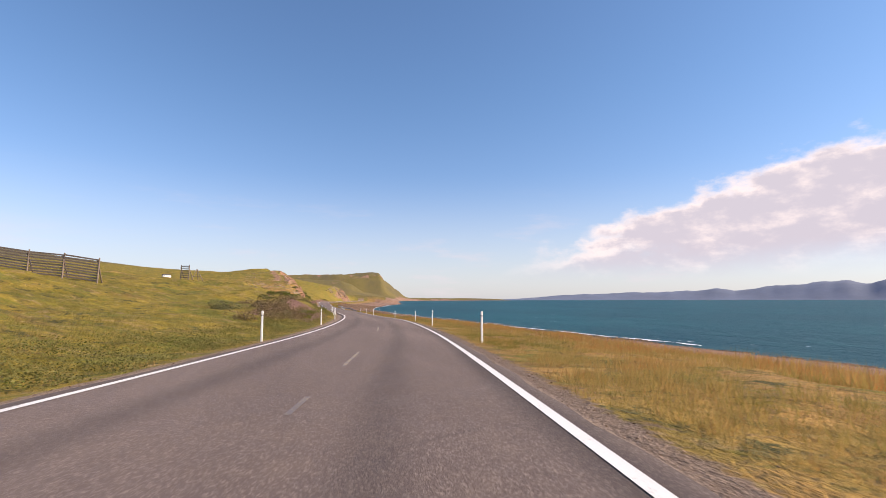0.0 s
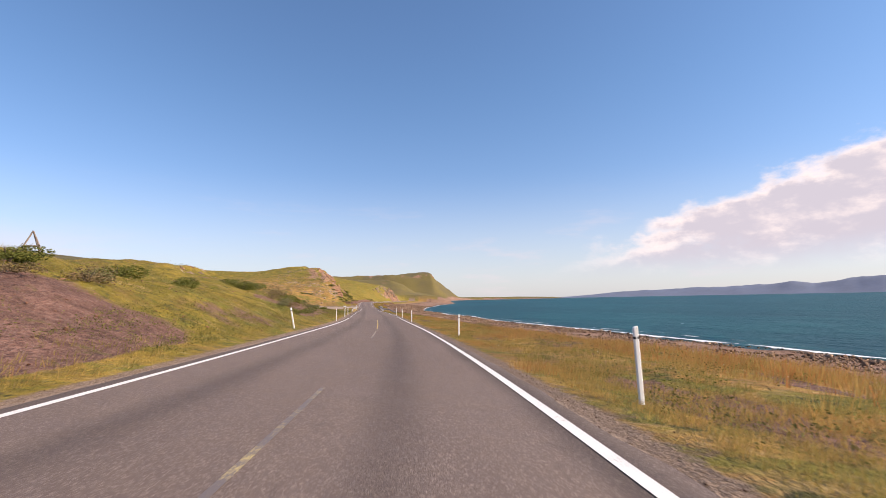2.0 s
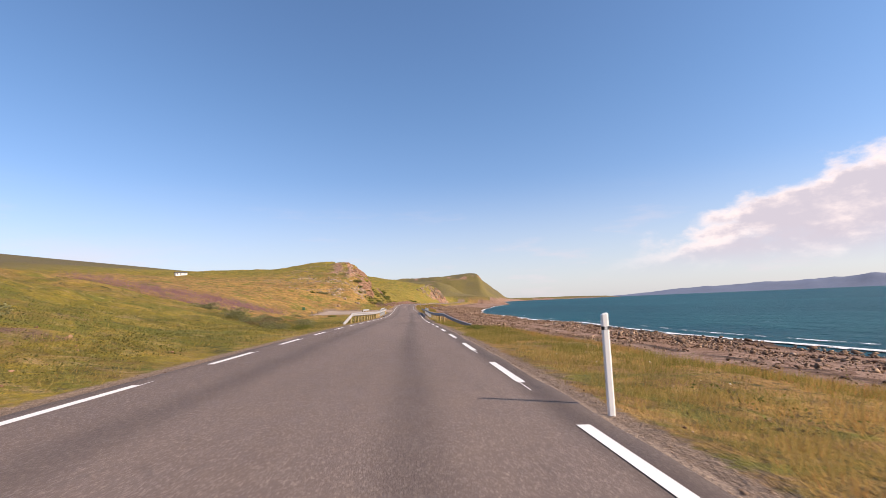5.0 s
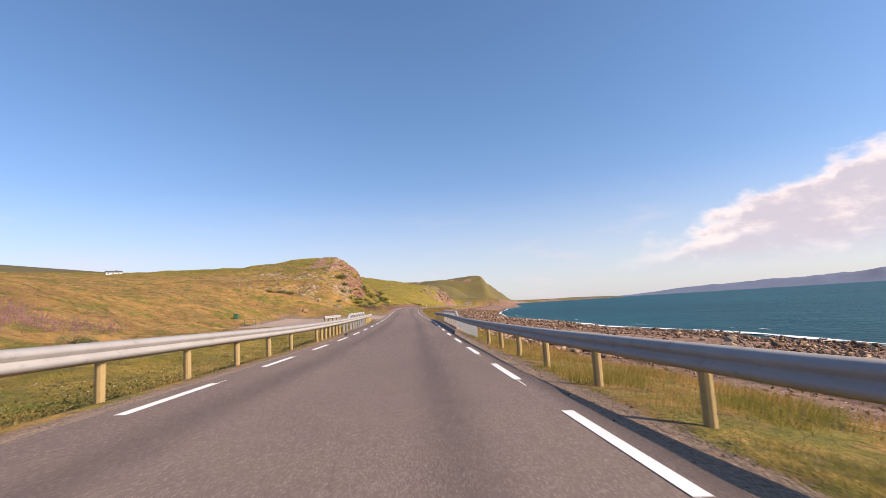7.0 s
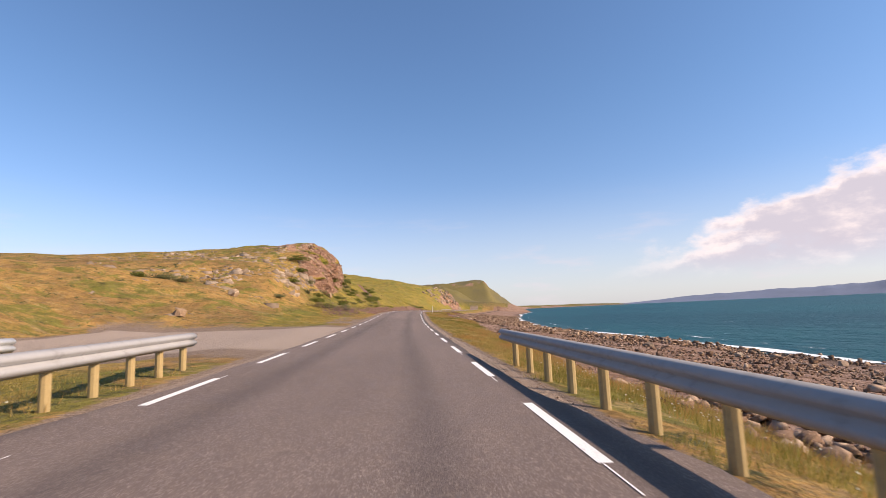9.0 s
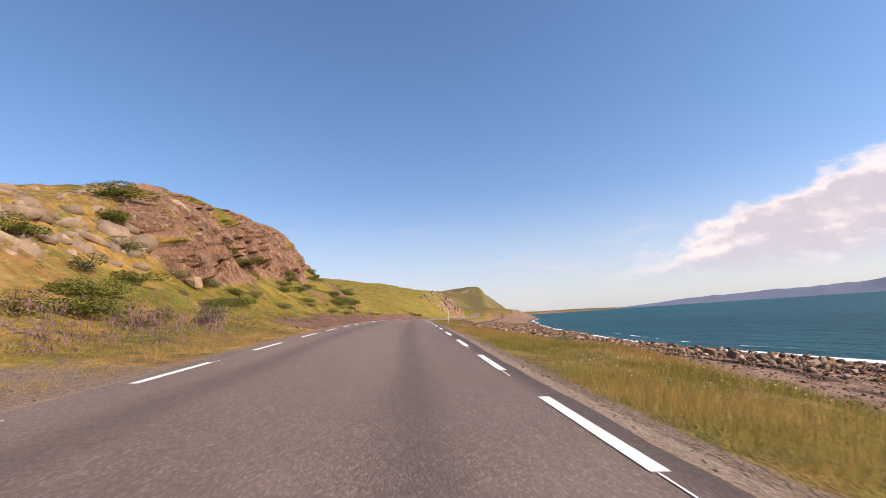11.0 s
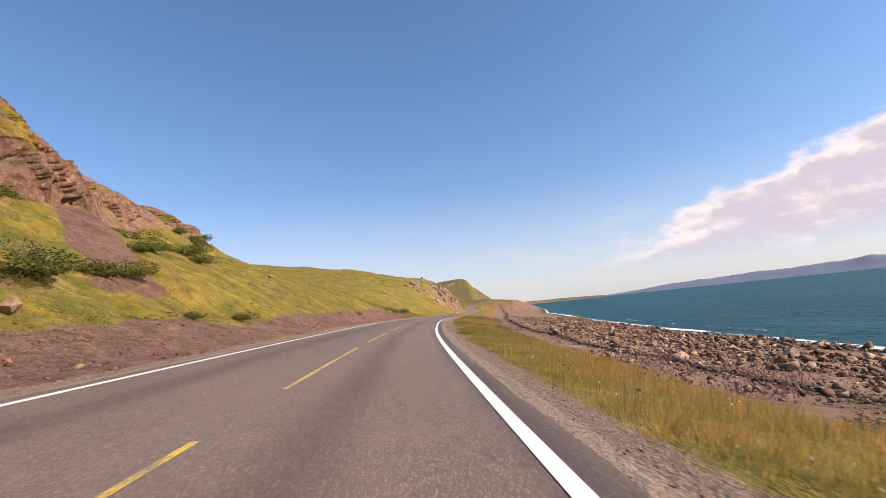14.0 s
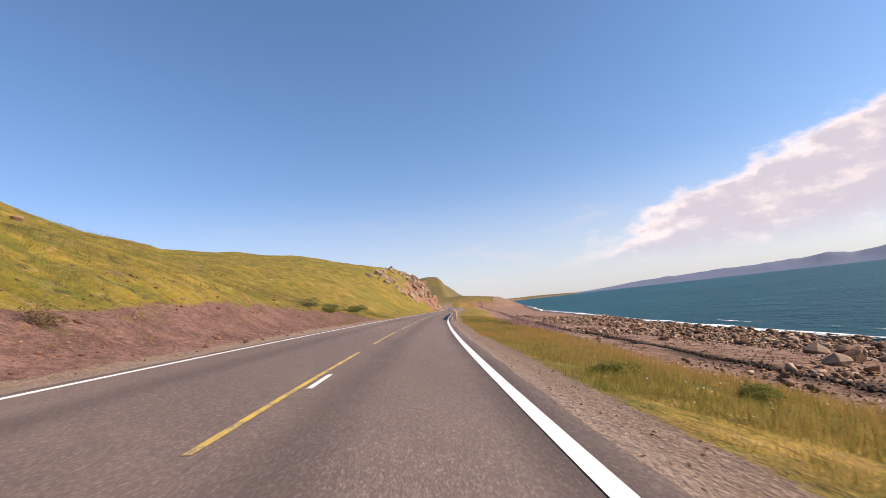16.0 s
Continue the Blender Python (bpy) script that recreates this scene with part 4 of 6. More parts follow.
handrail(1, 3.92, 196.8, 209.2)
handrail(-1, -3.84, 199.0, 209.5)
guardrail(1, [(402, 3.55), (440, 3.5)], 402.0, 440.0, 3.0, 0, [(405, 440, 3.0, WOOD_POST, False)], "dark guardrail seen along the outside of the bend")
# the return of the left rail beside the lay-by
root = empty("guardrail", road_point(213, -8.6, 0))
off = -root.location
sweep("beam", [road_point(y, -8.6 + 0.12 * (y - 209), 0.5) + off for y in np.arange(213, 219.6, 0.5)], -1, BEAM, M_STEEL, root, 0.008)
for y in np.arange(213.4, 219.5, 1.6):
    piece("post", WOOD_POST, root, Matrix.Translation(road_point(float(y), -8.7 + 0.12 * (float(y) - 209), -0.1) + off))
tagged(root, "short galvanised guardrail along the edge of the gravel lay-by", "guardrail", "roadside guardrails")

# ---------------------------------------------------------------- rocks
def build_stone(cols):
    def build(n, bsdf):
        pos = n.add("ShaderNodeNewGeometry")
        rnd = n.add("ShaderNodeObjectInfo").outputs["Random"]
        isl = pos.outputs["Random Per Island"]
        pick = n.math("FRACT", n.math("ADD", n.math("MULTIPLY", rnd, 7.3), isl))
        f, g = n.noise(2.2, 6, 0.7, pos.outputs["Position"]), n.noise(14.0, 5, 0.7, pos.outputs["Position"])
        c = n.mix(pick, cols[0], cols[1])
        c = n.mix(n.ramp(n.math("FRACT", n.math("MULTIPLY", pick, 5.7)), 0.55, 0.9, 0.0, 0.9), c, cols[2])
        c = n.mix(n.ramp(f, 0.4, 0.7, 0.0, 0.55), c, [v * 0.55 for v in cols[0]])
        c = n.mix(n.ramp(g, 0.55, 0.75, 0.0, 0.4), c, [min(1, v * 1.25) for v in cols[2]])
        n.put(bsdf, "Base Color", c)
        n.put(bsdf, "Roughness", 0.85)
        n.put(bsdf, "Specular IOR Level", 0.25)
        bump(n, bsdf, n.math("ADD", f, n.math("MULTIPLY", g, 0.5)), 0.7, 0.08)
    return build


M_STONE = material("beach_stone", build_stone([(0.12, 0.068, 0.042), (0.26, 0.16, 0.10), (0.48, 0.34, 0.235)]))
M_CRAG = material("red_crag_rock", build_stone([(0.12, 0.052, 0.034), (0.25, 0.122, 0.078), (0.38, 0.22, 0.135)]))
M_OUTCROP = material("grey_outcrop", build_stone([(0.19, 0.135, 0.092), (0.30, 0.215, 0.15), (0.39, 0.295, 0.21)]))
M_TAN = material("tan_stone", build_stone([(0.27, 0.17, 0.10), (0.37, 0.25, 0.155), (0.44, 0.32, 0.21)]))


def hull_rock(seed, points, squash=(1, 1, 0.7)):
    """Vertices and triangles of an angular stone about 1 m across."""
    rnd = random.Random(seed)
    bm = bmesh.new()
    for k in range(points):
        v = Vector((rnd.gauss(0, 1), rnd.gauss(0, 1), rnd.gauss(0, 1))).normalized() * rnd.uniform(0.38, 0.55)
        bm.verts.new((v.x * squash[0], v.y * squash[1], v.z * squash[2]))
    out = bmesh.ops.convex_hull(bm, input=bm.verts)
    bmesh.ops.delete(bm, geom=[e for e in out["geom_interior"] if isinstance(e, bmesh.types.BMVert)], context="VERTS")
    bmesh.ops.triangulate(bm, faces=bm.faces)
    return bm


def rock_arrays(seed, points, squash=(1, 1, 0.7)):
    bm = hull_rock(seed, points, squash)
    bm.verts.ensure_lookup_table()
    v = np.array([tuple(a.co) for a in bm.verts])
    bm.verts.index_update()
    t = np.array([[a.index for a in fc.verts] for fc in bm.faces])
    bm.free()
    return v, t


def tri_mesh(name, verts, tris, mat, attrs=None, smooth=False):
    me = bpy.data.meshes.new(name)
    me.vertices.add(len(verts))
    me.vertices.foreach_set("co", np.asarray(verts, np.float32).ravel())
    me.loops.add(tris.size)
    me.loops.foreach_set("vertex_index", tris.astype(np.int32).ravel())
    me.polygons.add(len(tris))
    me.polygons.foreach_set("loop_start", (np.arange(len(tris)) * 3).astype(np.int32))
    me.update(calc_edges=True)
    if smooth:
        me.polygons.foreach_set("use_smooth", np.ones(len(tris), bool))
    for key, v in (attrs or {}).items():
        a = me.attributes.new(key, "FLOAT", "POINT")
        a.data.foreach_set("value", np.asarray(v, np.float32).ravel())
    me.materials.append(mat)
    return new(name, me)


def scatter_rocks(name, ys, us, sizes, mat, seed, sink=0.25, points=12):
    """Many stones in one mesh."""
    rng = np.random.default_rng(seed)
    kinds_ = [rock_arrays(seed * 50 + k, points) for k in range(8)]
    zs = ground_z(ys, us)
    xs = road_at(ys)[0] + us
    V, T, base = [], [], 0
    which = rng.integers(0, 8, len(ys))
    for k, (v, t) in enumerate(kinds_):
        sel = np.nonzero(which == k)[0]
        if not len(sel):
            continue
        a = rng.uniform(0, 2 * np.pi, len(sel))
        tilt = rng.uniform(-0.5, 0.5, len(sel))
        s = sizes[sel]
        w = v[None] * np.stack([s * rng.uniform(0.8, 1.3, len(sel)), s * rng.uniform(0.8, 1.2, len(sel)), s * rng.uniform(0.7, 1.2, len(sel))], -1)[:, None]
        y1, z1 = w[..., 1] * np.cos(tilt)[:, None] - w[..., 2] * np.sin(tilt)[:, None], w[..., 1] * np.sin(tilt)[:, None] + w[..., 2] * np.cos(tilt)[:, None]
        x2, y2 = w[..., 0] * np.cos(a)[:, None] - y1 * np.sin(a)[:, None], w[..., 0] * np.sin(a)[:, None] + y1 * np.cos(a)[:, None]
        p = np.stack([x2 + xs[sel][:, None], y2 + ys[sel][:, None], z1 + (zs[sel] + s * (0.35 - sink))[:, None]], -1)
        V.append(p.reshape(-1, 3))
        T.append((t[None] + (np.arange(len(sel)) * len(v))[:, None, None] + base).reshape(-1, 3))
        base += len(sel) * len(v)
    return tri_mesh(name, np.concatenate(V), np.concatenate(T), mat)


rng = np.random.default_rng(5)


def beach_band(y):
    r = table(RIGHT[:, 0], RIGHT[:, 1:], y)
    return r[..., 0], r[..., 2]


# shingle and cobbles over the whole beach
n = 76000
ys = rng.uniform(70, 470, n)
e0, e1 = beach_band(ys)
share = rng.beta(1.5, 1.15, n) * 1.02
us = e0 + (e1 - e0) * share
sizes = rng.lognormal(-1.62, 0.55, n) * np.where(ys > 255, 1.15, 0.8) * (0.6 + 0.6 * share)
clump = fbm(us / 5, ys / 8, 7, 3)
keep = clump > np.where(ys > 255, 0.36, 0.42) + np.where(ys > 255, 1.1, 0.3) * np.clip(0.30 - share, 0, 1)
ob = scatter_rocks("beach_cobbles", ys[keep], us[keep], np.clip(sizes[keep], 0.1, 0.95), M_STONE, 3, 0.16, 7)
tagged(ob, "brown and grey cobbles covering the shore", "cobbles", kind="stuff")
# fine pebbles on the open upper beach
n = 30000
ys = rng.uniform(150, 430, n)
e0, e1 = beach_band(ys)
us = e0 + (e1 - e0) * rng.uniform(0.0, 0.42, n)
keep = fbm(us / 2, ys / 3, 17, 3) > 0.38
ob = scatter_rocks("beach_pebbles", ys[keep], us[keep], np.clip(rng.lognormal(-2.35, 0.4, keep.sum()), 0.05, 0.2), M_STONE, 4, 0.2, 6)
tagged(ob, "small pinkish-brown pebbles strewn over the upper beach", "pebbles", kind="stuff")
# a line of dark weed thrown up along the upper beach
ys = np.sort(rng.uniform(270, 425, 15000))
e0, e1 = beach_band(ys)
us = e0 + 0.14 * (e1 - e0) + 1.2 * (fbm(ys / 11, ys * 0 + 3, 21, 3) - 0.5) + rng.normal(0, 0.10, 15000)
M_WEED = material("dark_seaweed", build_stone([(0.022, 0.014, 0.010), (0.045, 0.028, 0.018), (0.07, 0.045, 0.03)]))
ob = scatter_rocks("sea_wrack", ys, us, np.clip(rng.lognormal(-2.15, 0.4, 15000), 0.05, 0.26), M_WEED, 23, 0.3, 7)
tagged(ob, "dark line of dried seaweed along the upper beach", "seaweed", kind="stuff")
# boulders further out
BOULDERS = [shared_mesh("boulder", hull_rock(900 + k, 26, (1, 0.85, 0.7)), M_STONE if k % 2 else M_OUTCROP) for k in range(6)]
first = True
count = 0
while count < 260:
    y = float(rng.uniform(195, 460))
    e0, e1 = (float(v[0]) for v in beach_band(np.array([y])))
    k = rng.beta(1.6, 1.6)
    u = e0 + (e1 - e0) * (0.15 + 0.85 * k)
    if y < 262 and rng.uniform() > 0.45:
        continue
    s = float(np.clip(rng.lognormal(-0.5, 0.35), 0.4, 1.1))
    ob = new("boulder", BOULDERS[count % 6])
    ob.matrix_basis = Matrix.Translation(on_ground(y, u) + Vector((0, 0, 0.12 * s))) @ Euler((rng.uniform(-0.3, 0.3), rng.uniform(-0.3, 0.3), rng.uniform(0, 6.28))).to_matrix().to_4x4() @ Matrix.Scale(s, 4)
    tagged(ob, "weathered grey-brown boulder lying on the stony beach", "boulder", "beach boulders")
    count += 1
# blocks of stone under the bridge and on the bank beside it
ys, us = rng.uniform(186, 222, 1900), 6.2 + rng.gamma(2.0, 2.0, 1900)
ob = scatter_rocks("riprap", ys, us, rng.uniform(0.18, 0.6, 1900), M_STONE, 9, 0.2, 10)
tagged(ob, "broken stone blocks heaped on the bridge bank", "riprap", kind="stuff")
# crag blocks
CRAGS = [shared_mesh("crag_block", hull_rock(700 + k, 13, (0.75, 1.0, 1.3)), M_CRAG) for k in range(7)]
count = 0
for k in range(90):
    y = float(rng.uniform(292, 420))
    u = float(crag_face(y)) + 3.2 + float(rng.gamma(1.5, 1.2))
    s = float(np.clip(rng.lognormal(-0.9, 0.4), 0.25, 0.9))
    ob = new("crag_block", CRAGS[k % 7])
    ob.matrix_basis = Matrix.Translation(on_ground(y, u) - Vector((0, 0, 0.05 * s))) @ Euler((rng.uniform(-0.6, 0.6), rng.uniform(-0.6, 0.6), rng.uniform(0, 6.3))).to_matrix().to_4x4() @ Matrix.Scale(s, 4)
    ob.parent = ground
GREYCRAG = [shared_mesh("crag_block", hull_rock(760 + k, 14, (0.8, 1.0, 1.2)), M_OUTCROP) for k in range(5)]
for k in range(120):
    y = float(rng.uniform(488, 552))
    u = float(rng.uniform(-19, -9)) if y < 536 else float(rng.uniform(-13, -5))
    s = float(rng.uniform(1.2, 3.0))
    ob = new("crag_block", GREYCRAG[k % 5])
    ob.matrix_basis = Matrix.Translation(on_ground(y, u) - Vector((0, 0, 0.2 * s))) @ Euler((rng.uniform(-0.3, 0.3), rng.uniform(-0.3, 0.3), rng.uniform(0, 6))).to_matrix().to_4x4() @ Matrix.Scale(s, 4)
    ob.parent = ground
KNOB = [shared_mesh("crag_block", hull_rock(790 + k, 18, (1.0, 1.5, 0.8)), M_CRAG if k % 2 else M_OUTCROP) for k in range(4)]
for k in range(26):
    y, u, s = float(rng.uniform(94, 106)), float(rng.uniform(-23, -16.5)), float(rng.uniform(0.7, 1.7))
    ob = new("crag_block", KNOB[k % 4])
    ob.matrix_basis = Matrix.Translation(on_ground(y, u) - Vector((0, 0, 0.32 * s))) @ Euler((rng.uniform(-0.3, 0.3), rng.uniform(-0.3, 0.3), rng.uniform(0, 6))).to_matrix().to_4x4() @ Matrix.Scale(s, 4)
    ob.parent = ground
# rock ribs showing through on top of the hill and in the slopes
ys = np.concatenate([rng.uniform(278, 356, 5200), rng.uniform(250, 290, 160), rng.uniform(96, 118, 60), rng.uniform(380, 470, 16)])
us = np.concatenate([rng.uniform(-48, -17, 5200), rng.uniform(-26, -12, 160), rng.uniform(-22, -14, 60), rng.uniform(-40, -12, 16)])
keep = ((fbm(us / 7, ys / 5, 115, 3) > 0.55) & ((us < crag_face(ys) - 3.5) | (ys < 284))) | (ys > 378)
ys, us = ys[keep], us[keep]
ob = scatter_rocks("outcrop_stones", ys, us, np.clip(rng.lognormal(-0.2, 0.45, len(ys)), 0.3, 1.5), M_OUTCROP, 13, 0.60)
tagged(ob, "pale grey rock showing through the hillside turf", "outcrop", kind="stuff")
ys, us = rng.uniform(264, 312, 2600), rng.uniform(-36, -13, 2600)
keep = (fbm(us / 5, ys / 4, 117, 3) > 0.585) & (us < crag_face(ys) + 1.0)
ys, us = ys[keep], us[keep]
ob = scatter_rocks("hill_stones", ys, us, np.clip(rng.lognormal(0.2, 0.5, len(ys)), 0.5, 2.6), M_OUTCROP, 14, 0.60, 10)
tagged(ob, "pale weathered rock faces breaking through the hill turf", "outcrop", kind="stuff")
# loose stones on the scree banks and the shoulder
ys = np.concatenate([rng.uniform(42, 74, 260), rng.uniform(84, 130, 300), rng.uniform(276, 425, 3600)])
us = -np.concatenate([rng.uniform(4.6, 11, 260), rng.uniform(4.6, 12, 300), rng.uniform(4.0, 8.4, 3600)])
ob = scatter_rocks("scree_stones", ys, us, np.clip(rng.lognormal(-2.5, 0.5, len(ys)), 0.04, 0.28), M_CRAG, 17, 0.3, 9)
tagged(ob, "small red-brown stones scattered on the bank", "scree", kind="stuff")
ys = rng.uniform(-8, 425, 9000)
sd = np.where(rng.uniform(0, 1, 9000) < 0.6, 1, -1)
us = sd * (np.where(sd < 0, lane(ys, -1), lane(ys, 1)) + 0.42 + np.abs(rng.normal(0, 0.42, 9000)))
ob = scatter_rocks("shoulder_gravel", ys, us, np.clip(rng.lognormal(-3.6, 0.4, 9000), 0.015, 0.06), M_STONE, 19, 0.2, 7)
tagged(ob, "loose grey gravel along the edge of the asphalt", "gravel", kind="stuff")
# single boulders on the slopes
for y, u, s in ((284, -11.0, 1.15), (336, -8.6, 0.8), (337.2, -8.2, 0.7), (387.2, -21.6, 0.8), (401.6, -24.9, 0.9), (432, -33, 1.0), (372, -13, 0.6), (120.5, -11.2, 1.6), (250.5, -17.5, 1.2), (262, -17.2, 1.4)):
    ob = new("boulder", shared_mesh("boulder", hull_rock(int(y), 20, (1, 0.9, 0.85)), M_TAN))
    ob.matrix_basis = Matrix.Translation(on_ground(y, u) + Vector((0, 0, 0.2 * s))) @ Matrix.Scale(s, 4)
    tagged(ob, "pale boulder resting on the grassy slope", "boulder", "slope boulders")


# ---------------------------------------------------------------- plants
def through_leaf(n, bsdf, c, share=0.5):
    """Thin leaf: part of the light goes through."""
    t = n.add("ShaderNodeBsdfTranslucent", Color=c)
    m = n.add("ShaderNodeMixShader")
    m.inputs[0].default_value = share
    n.tree.links.new(bsdf.outputs[0], m.inputs[1])
    n.tree.links.new(t.outputs[0], m.inputs[2])
    out = [x for x in n.tree.nodes if x.bl_idname == "ShaderNodeOutputMaterial"][0]
    n.tree.links.new(m.outputs[0], out.inputs["Surface"])


def build_blades(n, bsdf):
    tone, isl = attr(n, "tone"), n.add("ShaderNodeNewGeometry").outputs["Random Per Island"]
    c = n.mix(n.ramp(tone, 0.0, 0.5, smooth=False), (0.19, 0.19, 0.028), (0.52, 0.36, 0.12))
    c = n.mix(n.ramp(tone, 0.5, 1.0, smooth=False), c, (0.54, 0.20, 0.07))
    c = n.mix(n.ramp(isl, 0.0, 1.0, 0.0, 0.5), c, (0.22, 0.18, 0.06))
    n.put(bsdf, "Base Color", c)
    through_leaf(n, bsdf, c)
    n.put(bsdf, "Roughness", 0.7)
    n.put(bsdf, "Specular IOR Level", 0.2)


M_BLADE = material("grass_blade", build_blades)


def leaf_material(name, a, b):
    def build(n, bsdf):
        isl = n.add("ShaderNodeNewGeometry").outputs["Random Per Island"]
        rnd = n.add("ShaderNodeObjectInfo").outputs["Random"]
        c = n.mix(isl, a, b)
        c = n.mix(n.math("MULTIPLY", rnd, 0.45), c, [v * 0.6 for v in a])
        n.put(bsdf, "Base Color", c)
        through_leaf(n, bsdf, c, 0.3)
        n.put(bsdf, "Roughness", 0.75)
        n.put(bsdf, "Specular IOR Level", 0.12)
    return material(name, build)


M_SAGE = leaf_material("sage_leaf", (0.15, 0.155, 0.06), (0.29, 0.275, 0.14))
M_SCRUB = leaf_material("scrub_leaf", (0.13, 0.125, 0.035), (0.25, 0.22, 0.075))
M_GREEN = leaf_material("willow_leaf", (0.11, 0.13, 0.03), (0.23, 0.225, 0.055))
M_BROWN = leaf_material("dry_weed", (0.18, 0.13, 0.065), (0.33, 0.24, 0.12))
M_PINK = leaf_material("fireweed_flower", (0.28, 0.14, 0.17), (0.40, 0.25, 0.27))
M_CREAM = leaf_material("yarrow_flower", (0.62, 0.58, 0.42), (0.75, 0.72, 0.62))
M_TWIG = plain("twig_bark", (0.13, 0.095, 0.07), 0.85, 0.0, 0.25, 9.0, 0.3)


def grass(name, ys, us, height, tone, blades, seed, spread=0.16, width=0.022, lean=0.5):
    """Tufts of blades, one triangle each, in one mesh."""
    rng = np.random.default_rng(seed)
    zs, xs = ground_z(ys, us), road_at(ys)[0] + us
    n = len(ys)
    a = rng.uniform(0, 2 * np.pi, (n, blades))
    r = spread * np.sqrt(rng.uniform(0, 1, (n, blades)))
    hgt = height[:, None] * rng.uniform(0.55, 1.15, (n, blades))
    bx, by = xs[:, None] + r * np.cos(a), ys[:, None] + r * np.sin(a)
    la = a + rng.normal(0, 0.7, (n, blades))
    ll = hgt * np.abs(rng.normal(lean * 0.6, lean * 0.5, (n, blades)))
    tx, ty, tz = bx + ll * np.cos(la) + 0.12 * hgt, by + ll * np.sin(la), zs[:, None] + np.sqrt(np.maximum(hgt**2 - (ll * 0.6) ** 2, (0.3 * hgt) ** 2))
    f = rng.uniform(0, np.pi, (n, blades))
    w = width * (0.6 + height[:, None])
    z0 = zs[:, None] - 0.05 + bx * 0
    V = np.stack([np.stack([bx - w * np.cos(f), by - w * np.sin(f), z0], -1), np.stack([bx + w * np.cos(f), by + w * np.sin(f), z0], -1), np.stack([tx, ty, tz], -1)], 2)
    T = np.arange(n * blades * 3).reshape(-1, 3)
    tn = np.clip(tone[:, None] + rng.normal(0, 0.12, (n, blades)), 0, 1)
    tn = np.repeat(tn[..., None], 3, -1)
    return tri_mesh(name, V.reshape(-1, 3), T, M_BLADE, dict(tone=tn))


rng = np.random.default_rng(21)
# verge on the sea side
n = 56000
ys = rng.uniform(-6, 430, n)
e0 = table(RIGHT[:, 0], RIGHT[:, 1:], ys)[:, 0]
lo = road_at(ys)[3] + 1.0 + 0.6 * fbm(ys / 3, ys * 0, 5, 2)
us = lo + (e0 + 0.6 - lo) * rng.beta(1.0, 1.35, n)
patch = fbm(us / 2.2, ys / 2.6, 41, 3)
wide_patch = fbm(us / 9, ys / 12, 45, 3)
keep = (patch + 0.6 * wide_patch > 0.78)
ys, us, patch, wide_patch, e0, lo = (v[keep] for v in (ys, us, patch, wide_patch, e0, lo))
tone = np.clip(0.30 + 0.10 * (ys < 100) - 0.13 * (ys > 262) + 1.6 * (wide_patch - 0.5) + 1.5 * (patch - 0.6), 0.02, 0.72)
high = 0.07 + 0.17 * np.clip((patch - 0.45) * 3, 0, 1) + 0.12 * np.clip((us - lo) / 6, 0, 1)
g = grass("verge_grass", ys, us, high, tone, 13, 1, 0.22, 0.0085, 0.9)
tagged(g, "dry yellow and green grass on the seaward verge", "grass", kind="stuff")
n = 60000
ys = rng.uniform(-6, 430, n)
lo = road_at(ys)[3] + 1.25 + 0.6 * fbm(ys / 2.0, ys * 0, 15, 3)
us = lo + rng.gamma(1.4, 1.3, n)
patch = fbm(us / 1.1, ys / 1.5, 47, 3)
e0 = table(RIGHT[:, 0], RIGHT[:, 1:], ys)[:, 0]
keep = (patch > 0.46) & (us < e0)
ys, us, patch = ys[keep], us[keep], patch[keep]
g = grass("short_grass", ys, us, rng.uniform(0.05, 0.17, len(ys)), np.clip(0.32 - 0.10 * (ys > 262) + 1.1 * (fbm(us / 4, ys / 5, 48, 2) - 0.5) + rng.normal(0, 0.1, len(ys)), 0.0, 0.55), 10, 6, 0.15, 0.008, 0.9)
tagged(g, "short patchy grass beside the gravel shoulder", "grass", kind="stuff")
# tall rusty grass along the top of the bank
n = 6500
ys = rng.uniform(-4, 92, n)
e0 = table(RIGHT[:, 0], RIGHT[:, 1:], ys)[:, 0]
us = e0 - 1.8 + rng.normal(0, 2.2, n)
keep = (fbm(us / 3, ys / 5, 46, 3) > 0.47) & (us > 7.5) & (us < e0 + 2)
ys, us = ys[keep], us[keep]
g = grass("rusty_grass", ys, us, rng.uniform(0.2, 0.55, len(ys)), rng.uniform(0.45, 0.95, len(ys)), 16, 2, 0.32, 0.008, 0.5)
tagged(g, "tall rust-red seeding grass above the shore", "grass", kind="stuff")
n = 26000
ys = rng.uniform(88, 430, n)
e0 = table(RIGHT[:, 0], RIGHT[:, 1:], ys)[:, 0]
us = e0 - 0.9 + rng.normal(0, 0.9, n)
keep = (fbm(us / 2, ys / 4, 246, 3) > 0.44) & (us > 4.8) & (us < e0 + 0.8)
ys, us = ys[keep], us[keep]
g = grass("bank_grass", ys, us, rng.uniform(0.1, 0.28, len(ys)), rng.uniform(0.4, 0.85, len(ys)), 11, 12, 0.25, 0.009, 0.7)
tagged(g, "rust-brown grass where the verge meets the beach", "grass", kind="stuff")
